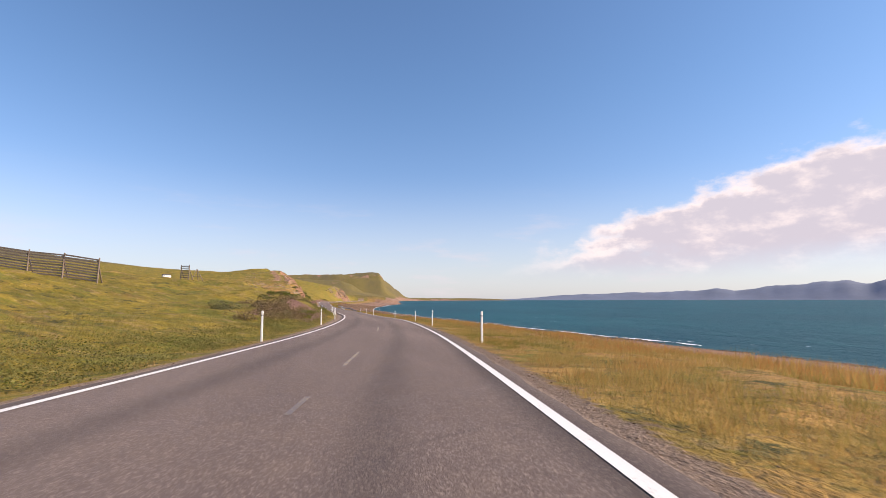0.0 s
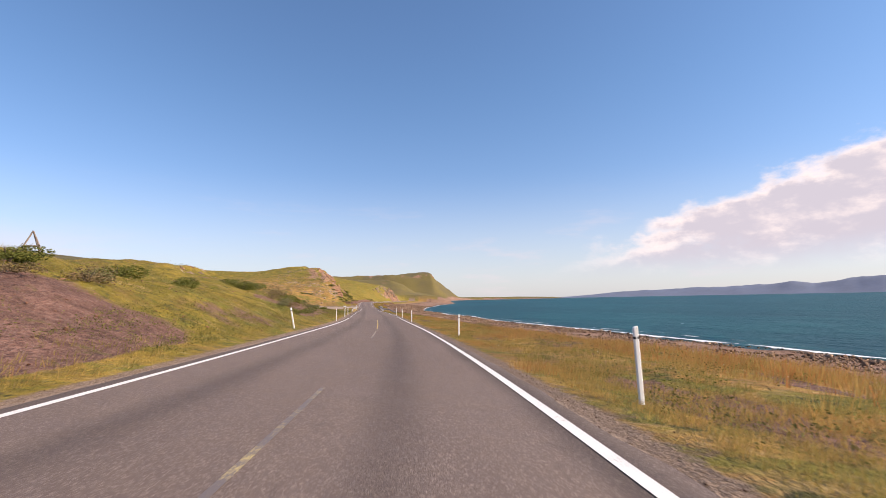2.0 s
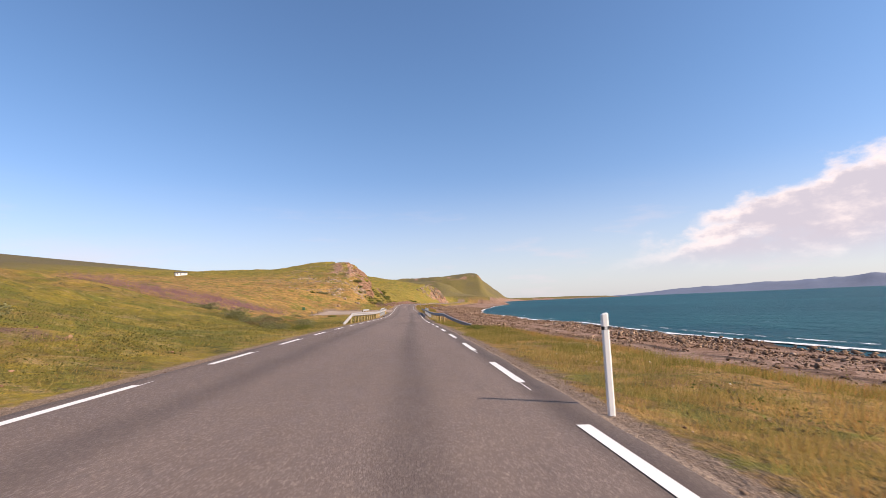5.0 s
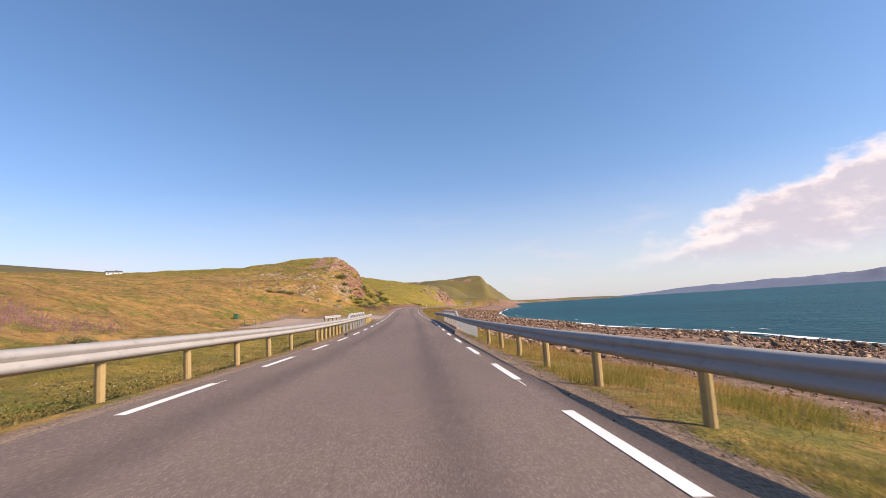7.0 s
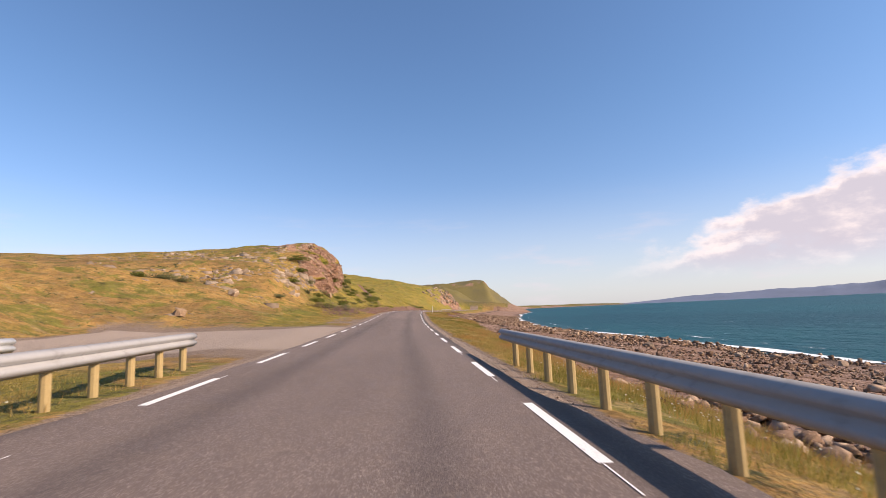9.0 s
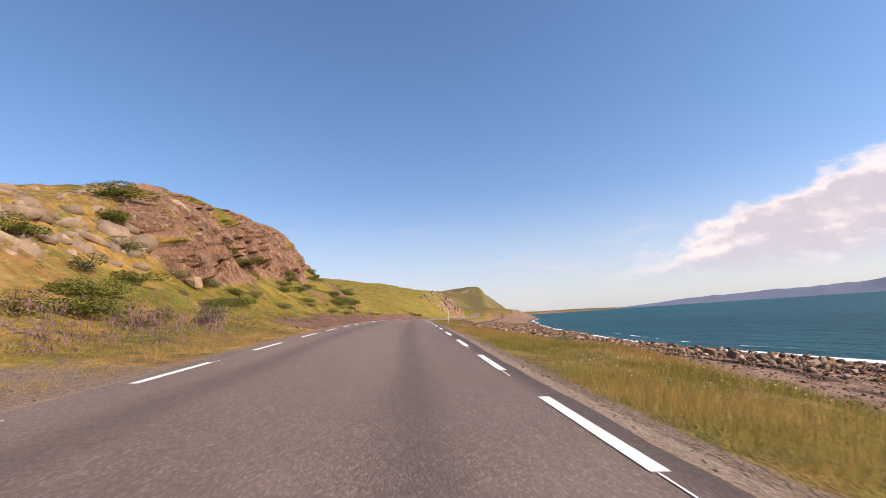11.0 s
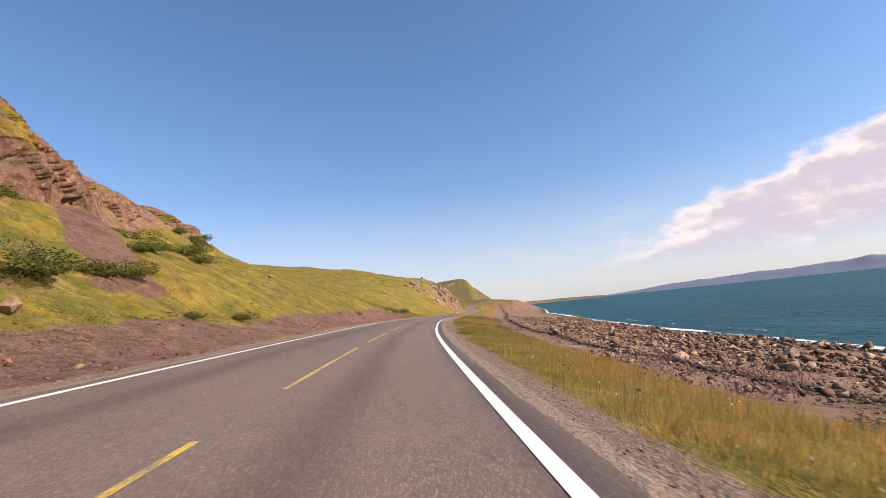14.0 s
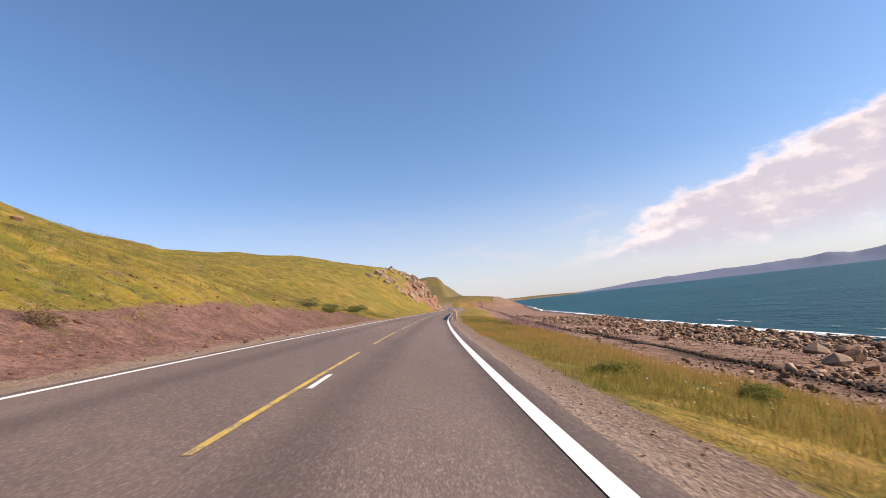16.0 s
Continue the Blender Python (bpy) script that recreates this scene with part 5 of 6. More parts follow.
# verge and slopes on the landward side
n = 24000
ys = rng.uniform(-6, 432, n)
us = -(road_at(ys)[3] + 1.15 + np.abs(rng.gamma(1.5, 3.2, n)))
patch = fbm(us / 2.0, ys / 2.4, 51, 3)
lay = (ys > np.where(us > -7.5, 220, 212)) & (ys < 254) & (us > -20)
scree_here = np.zeros(n, bool)
for y0, y1, u0, u1 in ((45, 71, -9.5, -5.4), (86, 116, -10.5, -5.8), (280, 350, -8.0, -3.0), (346, 418, -7.5, -3.4), (296, 326, -21, -15.5), (326, 350, -25, -18)):
    scree_here |= (ys > y0) & (ys < y1) & (us > u0) & (us < u1) & (rng.uniform(0, 1, n) < 0.86)
keep = (patch > 0.44) & ~lay & ~scree_here & (us > -40)
ys, us, patch = ys[keep], us[keep], patch[keep]
dryness = 0.12 + 0.26 * np.clip((ys - 140) / 30, 0, 1) * np.clip((285 - ys) / 25, 0, 1) + 0.16 * (us > -5.2)
g = grass("slope_grass", ys, us, 0.06 + 0.14 * np.clip((patch - 0.4) * 3, 0, 1), np.clip(dryness + 0.9 * (patch - 0.55), 0.0, 0.5), 12, 3, 0.28, 0.010, 1.0)
tagged(g, "olive grass and herbs on the landward slope", "grass", kind="stuff")


def leaf_cloud(count, radius, flat, seed, size):
    """Leaves, two triangles each, spread through a lumpy mound. Returns vertices and triangles."""
    rng = np.random.default_rng(seed)
    lumps = rng.normal(0, 0.45, (7, 3)) * radius
    lumps[:, 2] = np.abs(lumps[:, 2]) * flat
    which = rng.integers(0, 7, count)
    d = rng.normal(0, 1, (count, 3))
    d /= np.linalg.norm(d, axis=1)[:, None]
    p = lumps[which] + d * (radius * 0.55) * (0.55 + 0.45 * rng.uniform(0, 1, count) ** 0.4)[:, None] * np.array([1, 1, flat])
    p[:, 2] = np.abs(p[:, 2])
    a, b_ = rng.normal(0, 1, (count, 3)), rng.normal(0, 1, (count, 3))
    a /= np.linalg.norm(a, axis=1)[:, None]
    b_ -= a * np.sum(a * b_, 1)[:, None]
    b_ /= np.linalg.norm(b_, axis=1)[:, None]
    s = size * rng.uniform(0.6, 1.3, count)[:, None]
    V = np.stack([p - a * s, p + b_ * s * 0.45, p + a * s, p - b_ * s * 0.45], 1)
    q = np.arange(count)[:, None] * 4
    T = np.concatenate([q + [[0, 1, 2]], q + [[0, 2, 3]]])
    return V.reshape(-1, 3), T


def make_shrub(mat, seed, leaves=2400, size=0.034, flat=0.75):
    root = empty("shrub")
    v, t = leaf_cloud(leaves, 0.62, flat, seed, size)
    ob = tri_mesh("foliage", v, t, mat)
    ob.parent = root
    rnd = random.Random(seed)
    for k in range(5):
        a = rnd.uniform(0, 6.28)
        r = rnd.uniform(0.15, 0.5)
        mid_ = (r * 0.4 * math.cos(a), r * 0.4 * math.sin(a), 0.25)
        bm = bmesh.new()
        rod(bm, (0.04 * math.cos(a), 0.04 * math.sin(a), -0.1), mid_, 0.016, 0.011, 5)
        rod(bm, mid_, (r * math.cos(a), r * math.sin(a), rnd.uniform(0.4, 0.62)), 0.011, 0.004, 5)
        part("stem", bm, M_TWIG, root)
    return root


SHRUBS = {
    "sage": ([make_shrub(M_SAGE, 31 + k) for k in range(3)], "low grey-green willow shrub growing on the slope"),
    "green": ([make_shrub(M_GREEN, 41 + k, 2600) for k in range(3)], "dense dark green willow shrub on the bank"),
    "weed": ([make_shrub(M_BROWN, 51 + k, 1100, 0.04, 1.0) for k in range(2)], "clump of dry brown weeds on the verge"),
}
SHRUB_AT = [
    ("green", 52.5, -6.3, 0.9), ("sage", 51.6, -7.0, 0.7), ("weed", 50.2, -6.2, 0.7), ("sage", 49, -10.5, 0.8), ("weed", 47.5, -11.2, 0.8), ("weed", 47, -8.0, 1.0), ("green", 55, -10.8, 1.2),
    ("sage", 54, -9.5, 0.9), ("green", 59, -11.0, 1.0), ("green", 63, -10.5, 1.2), ("weed", 61, -9.2, 0.8), ("sage", 66, -9.5, 1.0), ("green", 70, -11.0, 1.3), ("weed", 43, -6.2, 0.9),
    ("sage", 42, -7.2, 0.9), ("green", 45, -6.0, 0.7), ("weed", 45.4, -7.6, 1.2), ("green", 76, -10.5, 1.4), ("green", 88, -6.2, 1.0), ("sage", 87.5, -7.4, 0.8), ("green", 92, -11.5, 1.7), ("green", 94, -12.5, 1.9),
    ("sage", 96.5, -6.6, 0.8), ("green", 99, -6.8, 0.9), ("green", 101, -9.5, 1.4), ("green", 104, -10.0, 1.7), ("green", 106, -9.0, 1.3), ("sage", 108, -7.5, 1.0), ("green", 112, -8.0, 1.3), ("sage", 117, -12, 1.5),
    ("green", 119, -9.0, 1.2), ("green", 124, -7.5, 1.0), ("sage", 128, -9, 1.2),
    ("sage", 144, -6.0, 0.8), ("sage", 146, -7.5, 1.0), ("green", 146, -5.4, 0.7), ("sage", 149, -9.5, 1.1), ("sage", 151, -6.2, 0.8), ("weed", 148, -8.2, 1.0), ("sage", 153, -12, 1.3), ("sage", 156, -7.5, 0.9),
    ("sage", 155, -10, 1.1), ("weed", 152, -8.6, 1.0), ("sage", 160, -11, 1.1), ("sage", 162, -14.5, 1.5), ("sage", 158, -15.5, 1.5), ("sage", 166, -13, 1.2), ("weed", 164, -10, 0.9), ("sage", 172, -14, 1.2),
    ("sage", 176, -12, 1.1), ("sage", 170, -19, 1.6), ("sage", 180, -16, 1.2), ("green", 199, -12, 0.8), ("sage", 186, -15, 1.0),
    ("sage", 262, -25, 1.6), ("sage", 264, -23.5, 1.4), ("green", 261, -26.5, 1.3), ("sage", 268, -14, 1.0), ("sage", 276, -8.5, 0.8), ("sage", 277.5, -7.4, 1.0), ("green", 281, -9, 1.0), ("sage", 284, -12, 1.0),
    ("green", 283, -15, 1.6), ("green", 285.5, -16, 1.8), ("sage", 293, -10.5, 0.9), ("green", 297, -14, 1.5), ("green", 299, -15, 1.9), ("green", 301, -13.6, 1.4), ("sage", 305, -9.0, 1.0), ("green", 308, -9.8, 1.2),
    ("sage", 309.5, -7.6, 0.8), ("green", 312, -11.5, 1.3), ("green", 318, -7.2, 0.9), ("green", 323, -9.6, 1.7), ("green", 325.5, -9.2, 1.8), ("green", 328, -9.8, 1.7), ("sage", 321.5, -8.4, 1.0), ("green", 330.5, -8.6, 1.1),
    ("green", 332, -11.5, 1.5), ("green", 340, -13, 1.4), ("green", 350, -19, 2.0), ("green", 358, -17.5, 2.0), ("green", 362, -15.8, 1.9), ("green", 361, -14.2, 1.5), ("green", 367, -18.5, 1.8), ("green", 345, -7.2, 0.7),
    ("green", 349, -6.8, 0.9), ("weed", 377.5, -6.0, 0.6), ("sage", 402, -7, 1.1), ("green", 406, -6.5, 1.2), ("sage", 411, -7.5, 1.2), ("green", 417, -7, 1.3), ("green", 424, -8, 1.4), ("sage", 432, -9, 1.5),
    ("green", 398, -33, 2.2), ("green", 402, -35.5, 2.3), ("sage", 405, -37, 2.0), ("green", 408, -38.5, 2.2), ("green", 412, -40, 2.0), ("sage", 393, -31, 2.0), ("green", 390, -29.5, 1.8), ("green", 396, -34.5, 1.8),
    ("green", 333, -10.2, 1.8), ("sage", 335.5, -10.0, 1.7), ("green", 337.5, -10.6, 1.9), ("green", 340, -10.2, 1.8), ("sage", 342, -10.8, 1.6), ("green", 344.5, -10.4, 1.6), ("green", 347, -10.8, 1.4), ("sage", 331, -10.5, 1.6),
    ("green", 352, -13, 1.4), ("green", 356, -14.5, 1.5), ("weed", 41, -8.0, 1.4), ("weed", 43.5, -9.0, 1.6), ("weed", 46, -9.6, 1.5), ("weed", 48.5, -9.2, 1.4), ("weed", 40, -6.4, 1.2), ("weed", 51, -8.8, 1.1),
    ("weed", 54, -7.2, 0.9), ("weed", 57, -9.6, 1.2), ("weed", 37, -7.2, 1.1), ("weed", 34, -8.2, 1.2), ("weed", 64, -8.8, 1.0), ("weed", 90, -8.6, 1.0), ("sage", 38.5, -10.5, 1.3), ("weed", 44.8, -6.9, 1.0),
    ("green", 272, -9.5, 1.4), ("green", 274.5, -11, 1.6), ("sage", 277, -12.5, 1.5), ("green", 279, -11.5, 1.3), ("weed", 273, -8, 1.2), ("sage", 281.5, -13.5, 1.4), ("green", 284, -9.0, 1.2), ("green", 276, -14.5, 1.5),
    ("weed", 270, -10, 1.3), ("sage", 279, -8.2, 1.1), ("green", 287, -9.5, 1.3), ("green", 290, -10.8, 1.2), ("sage", 295, -8.8, 1.0), ("sage", 103, -13, 1.5), ("green", 107, -14, 1.6), ("weed", 105, -11, 1.4), ("sage", 110, -12, 1.5), ("green", 115, -11, 1.4), ("weed", 113, -9, 1.2), ("sage", 98, -9, 1.2), ("weed", 94, -8, 1.2),
    ("green", 121, -11, 1.3), ("sage", 126, -11, 1.3), ("green", 302, -10.8, 1.2), ("green", 306, -12, 1.3), ("sage", 314, -13, 1.3), ("green", 317, -14, 1.5), ("green", 292, -13, 1.2), ("sage", 288, -11.5, 1.2), ("green", 321, -12.6, 1.2),
    ("green", 146.2, 5.0, 0.75), ("green", 147.2, 5.6, 0.6), ("sage", 88.0, 9.0, 0.7), ("weed", 88.8, 9.8, 0.7), ("green", 90.2, 9.4, 0.7), ("weed", 86.6, 9.4, 0.65), ("weed", 100, 11.5, 1.0), ("sage", 275.6, 7.6, 0.7),
    ("sage", 276.6, 8.0, 0.6), ("weed", 368, 9.0, 0.8), ("weed", 370.5, 8.4, 0.9), ("green", 374, 5.2, 0.5), ("green", 403, 7.2, 0.8), ("weed", 330, 8.2, 0.7), ("green", 372.2, 6.8, 0.5),
]
used = set()
for k, (kind, y, u, s) in enumerate(SHRUB_AT):
    protos, label = SHRUBS[kind]
    proto = protos[k % len(protos)]
    m = Matrix.Translation(on_ground(y, u)) @ Euler((0, 0, k * 1.7)).to_matrix().to_4x4()
    if proto not in used:
        used.add(proto)
        ob = proto
        ob.matrix_basis = m
    else:
        ob = copy_thing(proto, m)
    ob.scale = (s * 1.35, s * 1.35, s * 0.8)
    tagged(ob, label, "shrub", "roadside shrubs")


def clumps(name, ys, us, size, height, mat, seed, leaf=0.05, per=12, flat=0.7):
    """Loose leafy clumps in one mesh."""
    rng = np.random.default_rng(seed)
    zs, xs = ground_z(ys, us), road_at(ys)[0] + us
    vs, ts = zip(*[leaf_cloud(per, 1.0, flat, seed + j, leaf) for j in range(10)])
    V, T, base = [], [], 0
    for i in range(len(ys)):
        v = vs[i % 10].copy()
        c, sn = math.cos(i * 2.4), math.sin(i * 2.4)
        w = np.stack([v[:, 0] * c - v[:, 1] * sn, v[:, 0] * sn + v[:, 1] * c, v[:, 2]], -1)
        w = w * [size[i], size[i], height[i]] + [xs[i], ys[i], zs[i]]
        V.append(w)
        T.append(ts[i % 10] + base)
        base += len(w)
    return tri_mesh(name, np.concatenate(V), np.concatenate(T), mat)


def scatter(n, y0, y1, u0, u1, cut, seed):
    ys, us = rng.uniform(y0, y1, n), rng.uniform(u0, u1, n)
    k = fbm(us / 1.8, ys / 2.2, seed, 3) > cut
    return ys[k], us[k]


parts = [scatter(1500, -4, 40, -7.6, -4.0, 0.42, 61), scatter(1500, 40, 130, -7.2, -4.3, 0.47, 62), scatter(700, 50, 120, 4.6, 10, 0.53, 162), scatter(1500, 128, 176, -12, -4.0, 0.45, 63), scatter(1500, 128, 176, -30, -12, 0.47, 163), scatter(500, 270, 345, -13, -5, 0.52, 64), scatter(500, 395, 430, -9, -4.2, 0.45, 65)]
ys, us = np.concatenate([p[0] for p in parts]), np.concatenate([p[1] for p in parts])
ob = clumps("low_scrub", ys, us, rng.uniform(0.25, 0.5, len(ys)), rng.uniform(0.25, 0.5, len(ys)), M_SCRUB, 70, 0.075, 30)
tagged(ob, "low leafy scrub between the shoulder and the meadow", "scrub", kind="stuff")
parts = [scatter(500, -4, 40, -8.5, -4.4, 0.48, 66), scatter(1500, 60, 136, -22, -6.5, 0.52, 166), scatter(3600, 266, 350, -19, -7, 0.5, 167), scatter(2200, 345, 432, -34, -8, 0.54, 174), scatter(700, 130, 205, -16, -4.2, 0.5, 67), scatter(700, 280, 345, -16, -7.5, 0.5, 68), scatter(900, 14, 150, 5.2, 13, 0.53, 69), scatter(300, 262, 425, 4.6, 9, 0.56, 60)]
ys, us = np.concatenate([p[0] for p in parts]), np.concatenate([p[1] for p in parts])
ob = clumps("green_herbs", ys, us, rng.uniform(0.2, 0.45, len(ys)), rng.uniform(0.2, 0.45, len(ys)), M_GREEN, 80, 0.08, 26)
tagged(ob, "dark green herbs in the grass", "herbs", kind="stuff")
parts = [scatter(900, 30, 136, -20, -5.5, 0.53, 168), scatter(900, 140, 290, -40, -8, 0.55, 169), scatter(900, 345, 432, -36, -8, 0.55, 173), scatter(300, 276, 345, -8, -4.8, 0.5, 170), scatter(700, 14, 190, 4.8, 13, 0.52, 171), scatter(500, 262, 425, 4.6, 10, 0.54, 172)]
ys, us = np.concatenate([p[0] for p in parts]), np.concatenate([p[1] for p in parts])
keep = ~((ys > 208) & (ys < 254) & (us > -17))
ys, us = ys[keep], us[keep]
ob = clumps("dry_weeds", ys, us, rng.uniform(0.15, 0.4, len(ys)), rng.uniform(0.25, 0.6, len(ys)), M_BROWN, 100, 0.07, 24)
tagged(ob, "dry brown weeds scattered over the slope", "weeds", kind="stuff")
# fireweed
parts = [scatter(3000, 164, 200, -32, -19, 0.36, 71), scatter(260, 266, 277, -9, -5.4, 0.42, 79), scatter(110, 333, 342, 9.3, 10.6, 0.40, 80), scatter(260, 398, 413, 7.5, 11, 0.35, 72)]
ys, us = np.concatenate([p[0] for p in parts]), np.concatenate([p[1] for p in parts])
ob = clumps("fireweed", ys, us, rng.uniform(0.14, 0.3, len(ys)), rng.uniform(0.9, 1.4, len(ys)), M_PINK, 90, 0.10, 12, 0.8)
tagged(ob, "pink flowering fireweed patch", "flowers", kind="stuff")
# white flower heads
parts = [scatter(1500, 262, 345, 4.2, 8, 0.46, 74), scatter(250, 20, 130, 4.5, 11, 0.52, 75), scatter(900, 160, 216, -8, -3.9, 0.42, 76), scatter(500, 196, 222, 4.4, 7.5, 0.4, 176), scatter(700, 345, 425, 4.2, 9, 0.5, 77), scatter(120, 40, 66, -11, -8, 0.45, 78)]
ys, us = np.concatenate([p[0] for p in parts]), np.concatenate([p[1] for p in parts])
zs, xs = ground_z(ys, us), road_at(ys)[0] + us
V, T = [], []
for i in range(len(ys)):
    hgt, r = rng.uniform(0.1, 0.26), rng.uniform(0.007, 0.016)
    c = np.array([xs[i], ys[i], zs[i] + hgt])
    k = 6 * i
    ring = [c + [r * math.cos(a), r * math.sin(a), rng.uniform(-0.012, 0.012)] for a in np.arange(5) * 1.2566]
    V += [c + [0, 0, 0.015]] + ring
    T += [(k, k + 1 + j, k + 1 + (j + 1) % 5) for j in range(5)]
ob = tri_mesh("white_flowers", np.array(V), np.array(T), M_CREAM)
tagged(ob, "small cream-white flower heads in the grass", "flowers", kind="stuff")

# ---------------------------------------------------------------- shore and distance
def build_foam(n, bsdf):
    pos = n.add("ShaderNodeNewGeometry").outputs["Position"]
    f = n.noise(0.22, 6, 0.75, n.scaled(pos, (1.0, 0.5, 1.0)))
    a = attr(n, "edge")
    n.put(bsdf, "Base Color", (0.82, 0.85, 0.86, 1))
    n.put(bsdf, "Roughness", 0.8)
    n.put(bsdf, "Alpha", n.ramp(n.math("SUBTRACT", f, a), 0.12, 0.2))


M_FOAM = material("foam", build_foam)
ys = np.arange(60, 720, 1.0)
for k, (out, wide_, gap) in enumerate(((-1.2, 3.0, 0.31), (3.4, 1.8, 0.47))):
    w = table(RIGHT[:, 0], RIGHT[:, 1:], ys)[:, 2]
    off = out + 1.6 * (fbm(ys / 14, ys * 0 + k, 95, 3) - 0.5)
    U = np.stack([w + off, w + off + wide_ * 0.5, w + off + wide_], -1)
    X = road_at(ys)[0][:, None] + U
    E = np.stack([ys * 0 + 0.30, ys * 0, ys * 0 + 0.34], -1) + gap * 0.8
    ob = grid_mesh("surf", X, np.repeat(ys[:, None], 3, 1), np.full_like(X, SEA_Z) + np.array([0.02, 0.16, 0.02])[None], dict(edge=E), M_FOAM)
    tagged(ob, "white foam of small waves breaking on the shore", "surf", kind="structure")

# blue-grey of distance haze is mixed into the hills' base colour
M_FAR_HAZE = plain("far_hill_haze", (0.125, 0.155, 0.225), 0.95, 0.0, 0.25, 0.004, 0.0)
BEARING = np.array([20, 24, 29.3, 35.4, 40.9, 43.2, 44.5, 45.9, 50.7, 54.8, 56.2, 57.4, 64, 75, 95, 110], float)
RIDGE = np.array([0, 14, 46, 60, 72, 78, 90, 72, 118, 140, 104, 150, 165, 120, 150, 60], float)
ba = np.arange(20, 110, 0.35)
hh = np.interp(ba, BEARING, RIDGE) + 9 * (fbm(ba * 1.3, ba * 0, 33, 4) - 0.5) * np.clip((ba - 22) / 6, 0, 1)
rows = []
for dist, share in ((4150, 0.0), (4200, 0.10), (4320, 0.55), (4430, 0.86), (4520, 1.0), (4600, 0.9), (4650, -0.1)):
    bump_ = 1 + 0.3 * (fbm(ba * 0.8, ba * 0 + dist / 90, 37, 3) - 0.5)
    rows.append(np.stack([dist * np.sin(np.radians(ba)), dist * np.cos(np.radians(ba)), SEA_Z - 0.5 + hh * share * bump_], -1))
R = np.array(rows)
far_hills = grid_mesh("far_hills", R[..., 0], R[..., 1], R[..., 2], {}, M_FAR_HAZE)
tagged(far_hills, "hills across the fjord, coloured blue-grey for distance haze", "hills", kind="structure")

# ---------------------------------------------------------------- built things off the road
def snow_fence(y0, y1, u0, u1, bays, height=3.0):
    """Slatted wooden snow fence on braced frames."""
    a, z = on_ground(y0, u0), on_ground(y1, u1)
    root = empty("snow_fence", a)
    d = (z - a) / bays
    ang = math.atan2(d.y, d.x)
    bm = bmesh.new()
    box(bm, (d.length * 1.02, 0.035, 0.13), (d.length / 2, 0, 0), bevel=0.006)
    slat = shared_mesh("slat", bm, M_GREYWOOD)
    bm = bmesh.new()
    rod(bm, (0, 0, -0.3), (0, -0.15, height + 0.15), 0.07, 0.06, 7)
    post = shared_mesh("post", bm, M_GREYWOOD)
    bm = bmesh.new()
    rod(bm, (0.1, -0.1, height * 0.95), (0.6, -1.9, -0.25), 0.055, 0.055, 7)
    brace = shared_mesh("brace", bm, M_GREYWOOD)
    rnd = random.Random(bays)
    for k in range(bays + 1):
        uu = u0 + (u1 - u0) * k / bays
        yy = y0 + (y1 - y0) * k / bays
        p = on_ground(yy, uu) - a
        turn = Euler((0, 0, ang)).to_matrix().to_4x4()
        piece("post", post, root, Matrix.Translation(p) @ turn)
        piece("brace", brace, root, Matrix.Translation(p) @ turn)
        if k < bays:
            q = on_ground(y0 + (y1 - y0) * (k + 1) / bays, u0 + (u1 - u0) * (k + 1) / bays) - a
            pitch = -math.asin(max(-0.5, min(0.5, (q.z - p.z) / d.length)))
            for j in range(9):
                zz = 0.25 + j * (height - 0.3) / 8
                piece("slat", slat, root, Matrix.Translation(p + Vector((0, 0, zz))) @ turn @ Euler((0, pitch + rnd.uniform(-0.012, 0.012), 0)).to_matrix().to_4x4() @ Matrix.Translation((0, -0.1 + rnd.uniform(-0.02, 0.02), 0)))
    return tagged(root, "weathered grey wooden slatted snow fence on the hillside", "snow fence", "snow fences")


snow_fence(48.5, 55.0, -23.5, -58.0, 12, 2.1)
snow_fence(81.7, 82.5, -25.6, -26.9, 1, 2.6)
# a bare braced frame that has lost its slats
p = on_ground(88.5, -26.0)
root = empty("fence_frame", p)
for a, z in (((-0.9, -0.6, -0.2), (0, 0, 2.3)), ((1.3, -0.5, -0.2), (0, 0, 2.3)), ((0.1, 1.2, -0.2), (0, 0, 2.3)), ((-0.5, -0.35, 1.1), (0.65, -0.25, 1.1))):
    bm = bmesh.new()
    rod(bm, a, z, 0.06, 0.055, 7)
    part("pole", bm, M_GREYWOOD, root)
tagged(root, "bare wooden tripod frame of an old snow fence", "fence frame")

# house on the ridge
p = on_ground(316, -88.5) + Vector((0, 0, 0.1))
root = empty("house", p)
M_WALL = plain("white_boards", (0.80, 0.79, 0.76), 0.6, 0.0, 0.05, 2.0, 0.1)
M_ROOF = plain("dark_roof", (0.10, 0.09, 0.09), 0.8, 0.0, 0.2, 3.0, 0.2)
M_GLASS = plain("dark_pane", (0.03, 0.035, 0.04), 0.1, 0.0, 0.1, 2.0, 0.0)
bm = bmesh.new()
box(bm, (9.0, 5.0, 4.4), (0, 0, 0.3))
part("wall", bm, M_WALL, root)
bm = bmesh.new()
v = [bm.verts.new(c) for c in ((-4.8, -2.9, 2.4), (4.8, -2.9, 2.4), (4.8, 2.9, 2.4), (-4.8, 2.9, 2.4), (-4.8, 0, 3.5), (4.8, 0, 3.5))]
for fc in ((0, 1, 5, 4), (2, 3, 4, 5), (0, 4, 3), (1, 2, 5), (0, 3, 2, 1)):
    bm.faces.new([v[i] for i in fc])
part("roof", bm, M_ROOF, root)
bm = bmesh.new()
box(bm, (0.5, 0.5, 0.9), (1.5, 0.3, 3.6))
part("chimney", bm, M_ROOF, root)
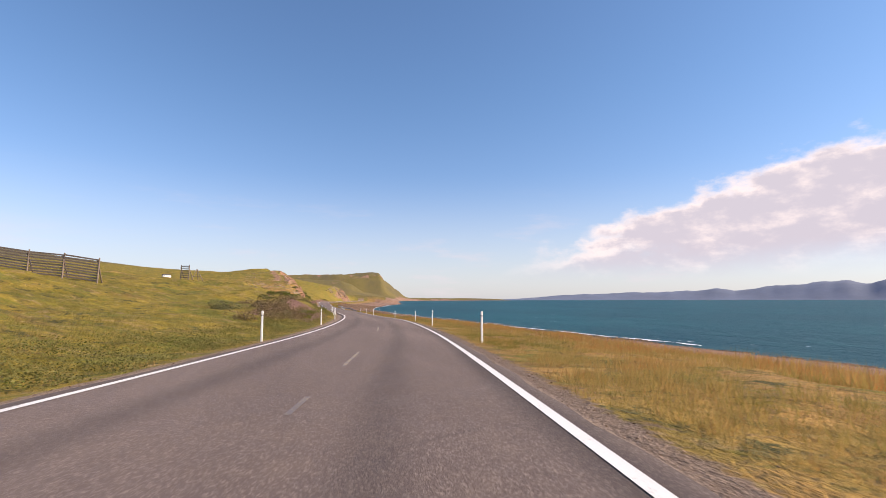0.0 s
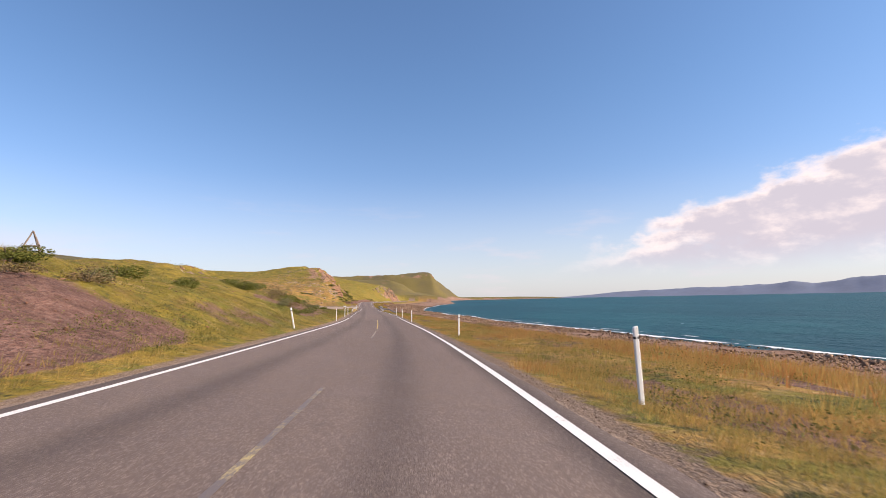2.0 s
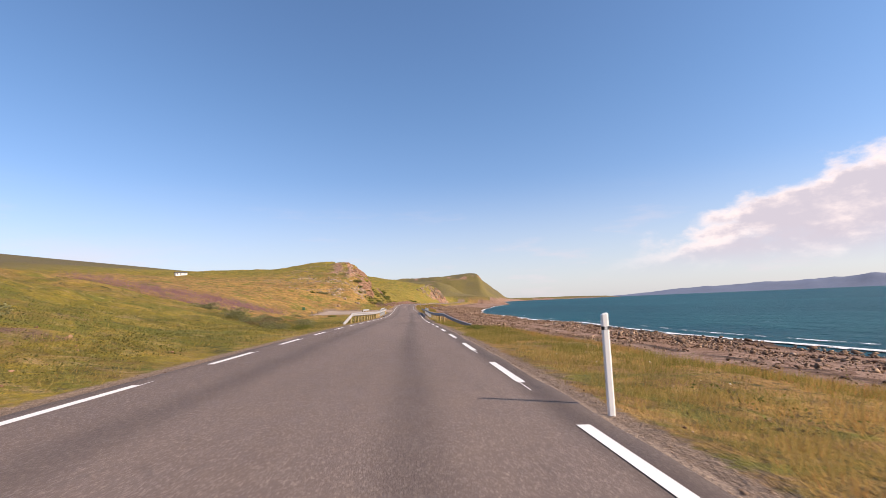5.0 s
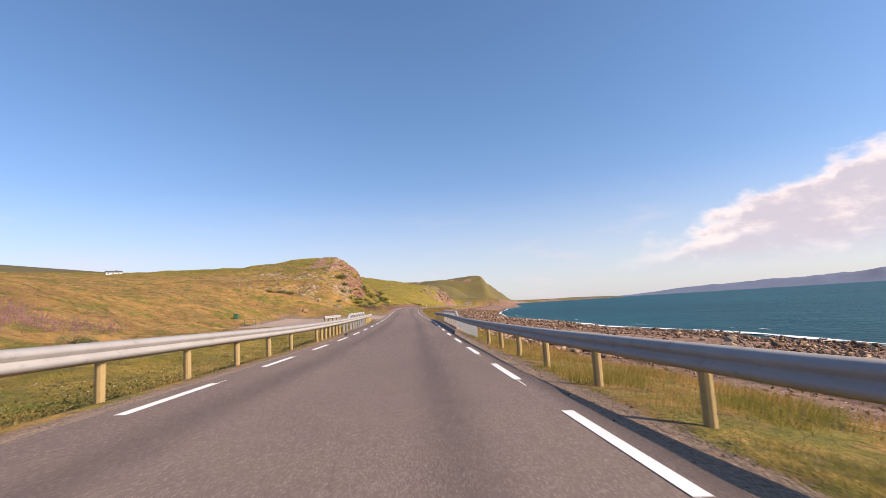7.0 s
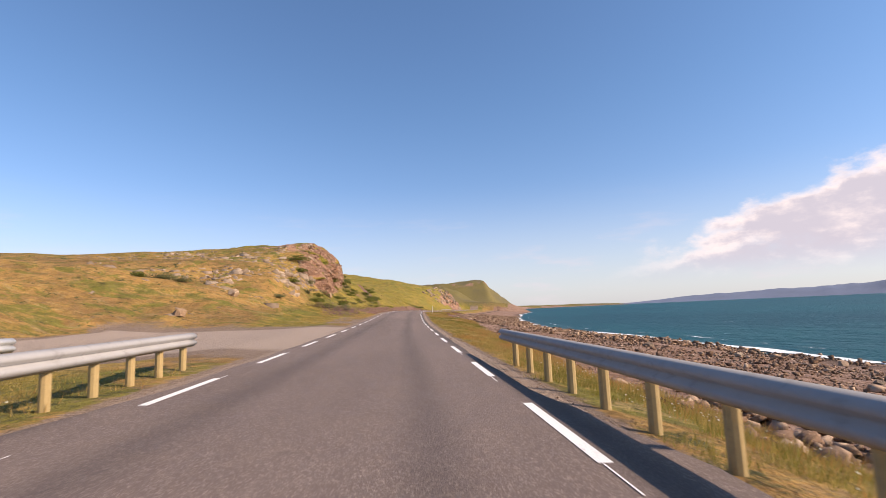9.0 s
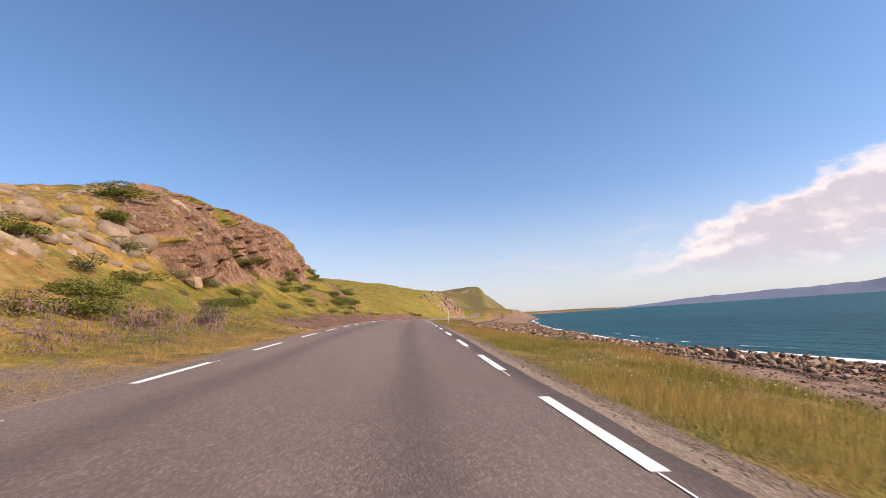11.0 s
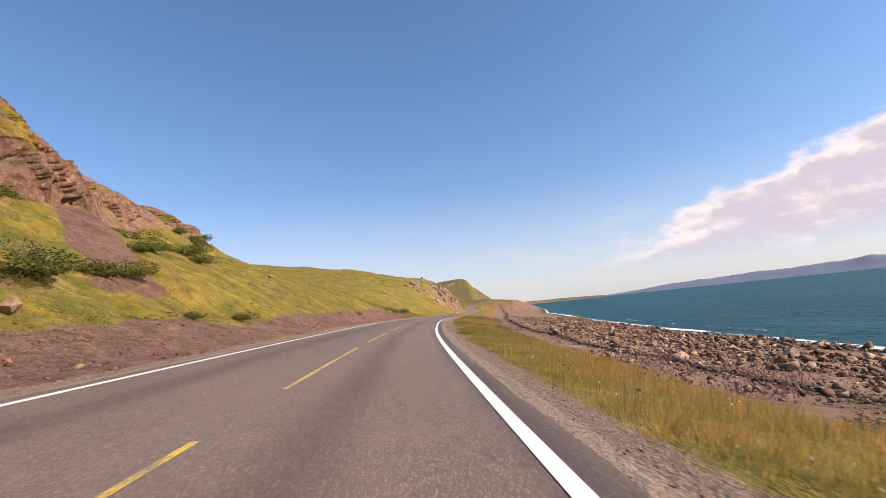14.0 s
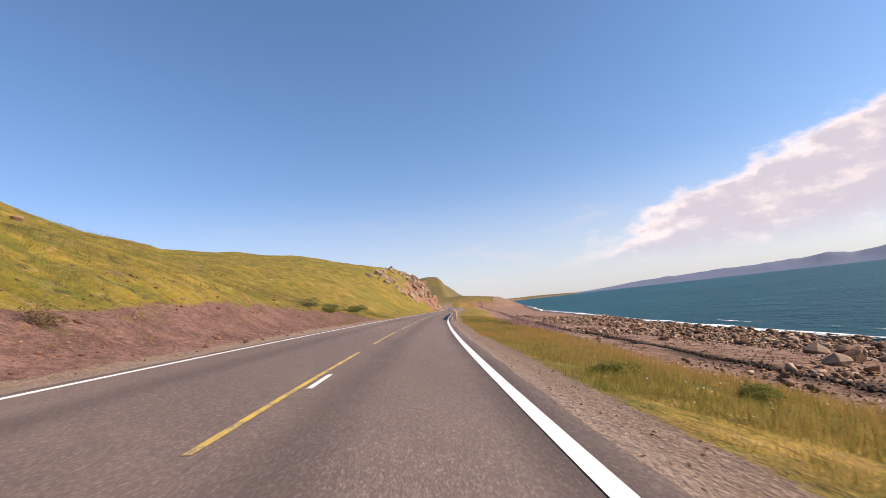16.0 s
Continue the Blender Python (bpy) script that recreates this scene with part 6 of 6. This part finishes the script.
for x in (-3.2, -0.6, 2.6):
    bm = bmesh.new()
    box(bm, (0.9, 0.10, 1.0), (x, -2.50, 1.6))
    sash = part("window", bm, M_WALL, root)
    bm = bmesh.new()
    box(bm, (0.7, 0.04, 0.8), (x, -2.55, 1.6))
    part("pane", bm, M_GLASS, sash)
root.rotation_euler = (0, 0, radians(35))
root.scale = (0.46, 0.46, 0.5)
tagged(root, "small white wooden house with dark roof on the ridge", "house")

# lay-by: picnic table and green bin
def picnic_table(y, u, turn):
    root = empty("picnic_table", on_ground(y, u))
    root.rotation_euler = (0, 0, turn)
    for k in range(5):
        bm = bmesh.new()
        box(bm, (1.8, 0.13, 0.04), (0, -0.30 + 0.15 * k, 0.74), bevel=0.006)
        part("board", bm, M_GREYWOOD, root)
    for sy in (-0.72, 0.72):
        for k in (-0.07, 0.07):
            bm = bmesh.new()
            box(bm, (1.8, 0.12, 0.04), (0, sy + k, 0.44), bevel=0.006)
            part("bench_board", bm, M_GREYWOOD, root)
    for sx in (-0.65, 0.65):
        for sg in (-1, 1):
            bm = bmesh.new()
            rod(bm, (sx, sg * 0.62, -0.05), (sx, sg * 0.22, 0.72), 0.045, 0.045, 6)
            part("leg", bm, M_GREYWOOD, root)
        bm = bmesh.new()
        box(bm, (0.06, 1.66, 0.09), (sx, 0, 0.39), bevel=0.006)
        part("crossbar", bm, M_GREYWOOD, root)
    return tagged(root, "brown wooden picnic table with fixed benches on gravel", "picnic table", "picnic tables")


picnic_table(226.5, -19.6, 0.3)
M_BIN = plain("green_bin_paint", (0.045, 0.13, 0.065), 0.6, 0.0, 0.15, 4.0, 0.1)
root = empty("waste_bin", on_ground(231.6, -23.0))
bm = bmesh.new()
box(bm, (0.9, 0.75, 1.0), (0, 0, 0.5), bevel=0.05)
part("body", bm, M_BIN, root)
bm = bmesh.new()
box(bm, (0.95, 0.8, 0.09), (0, 0, 1.04), bevel=0.03)
part("lid", bm, M_BIN, root)
root.scale = (0.65, 0.65, 0.65)
tagged(root, "green metal waste container at the back of the lay-by", "waste container")

# snow stake
def stake(y, u, height, lean):
    root = empty("snow_stake", on_ground(y, u))
    bm = bmesh.new()
    rod(bm, (0, 0, -0.2), (0, 0, height), 0.024, 0.02, 8)
    part("pole", bm, M_POST, root)
    bm = bmesh.new()
    rod(bm, (0, 0, height - 0.12), (0, 0, height + 0.03), 0.027, 0.027, 8)
    part("cap", bm, M_STEEL, root, "grey cap")
    root.rotation_euler = (0, radians(lean), 0)
    return tagged(root, "thin pale snow stake standing in the verge", "snow stake", "snow stakes")


stake(308.6, 5.1, 1.68, 4)


# bridge edge beams
M_CONCRETE = plain("concrete", (0.33, 0.245, 0.18), 0.9, 0.0, 0.25, 3.0, 0.4, (0.16, 0.13, 0.10))
for side, y0, y1 in ((1, 194.5, 210.5), (-1, 196.5, 211.0)):
    ys = np.arange(y0, y1, 0.5)
    xr, zr, bank, half = road_at(ys)
    half = lane(ys, side)
    inner, outer = (1.06, 1.36) if side > 0 else (0.98, 1.22)
    prof = [(inner, -0.6), (inner, -0.07), (inner + 0.03, -0.04), (outer - 0.04, -0.04), (outer, -0.07), (outer, -0.6)]
    U = np.stack([side * (half + a) for a, z in prof], -1)
    Z = np.stack([zr - bank * side * half + z for a, z in prof], -1)
    Z[0], Z[-1] = Z[0] - 0.7, Z[-1] - 0.7
    ob = grid_mesh("bridge_kerb", xr[:, None] + U, np.repeat(ys[:, None], len(prof), 1), Z, {}, M_CONCRETE, smooth=False)
    tagged(ob, "worn concrete edge beam of the small bridge", "kerb", kind="structure")
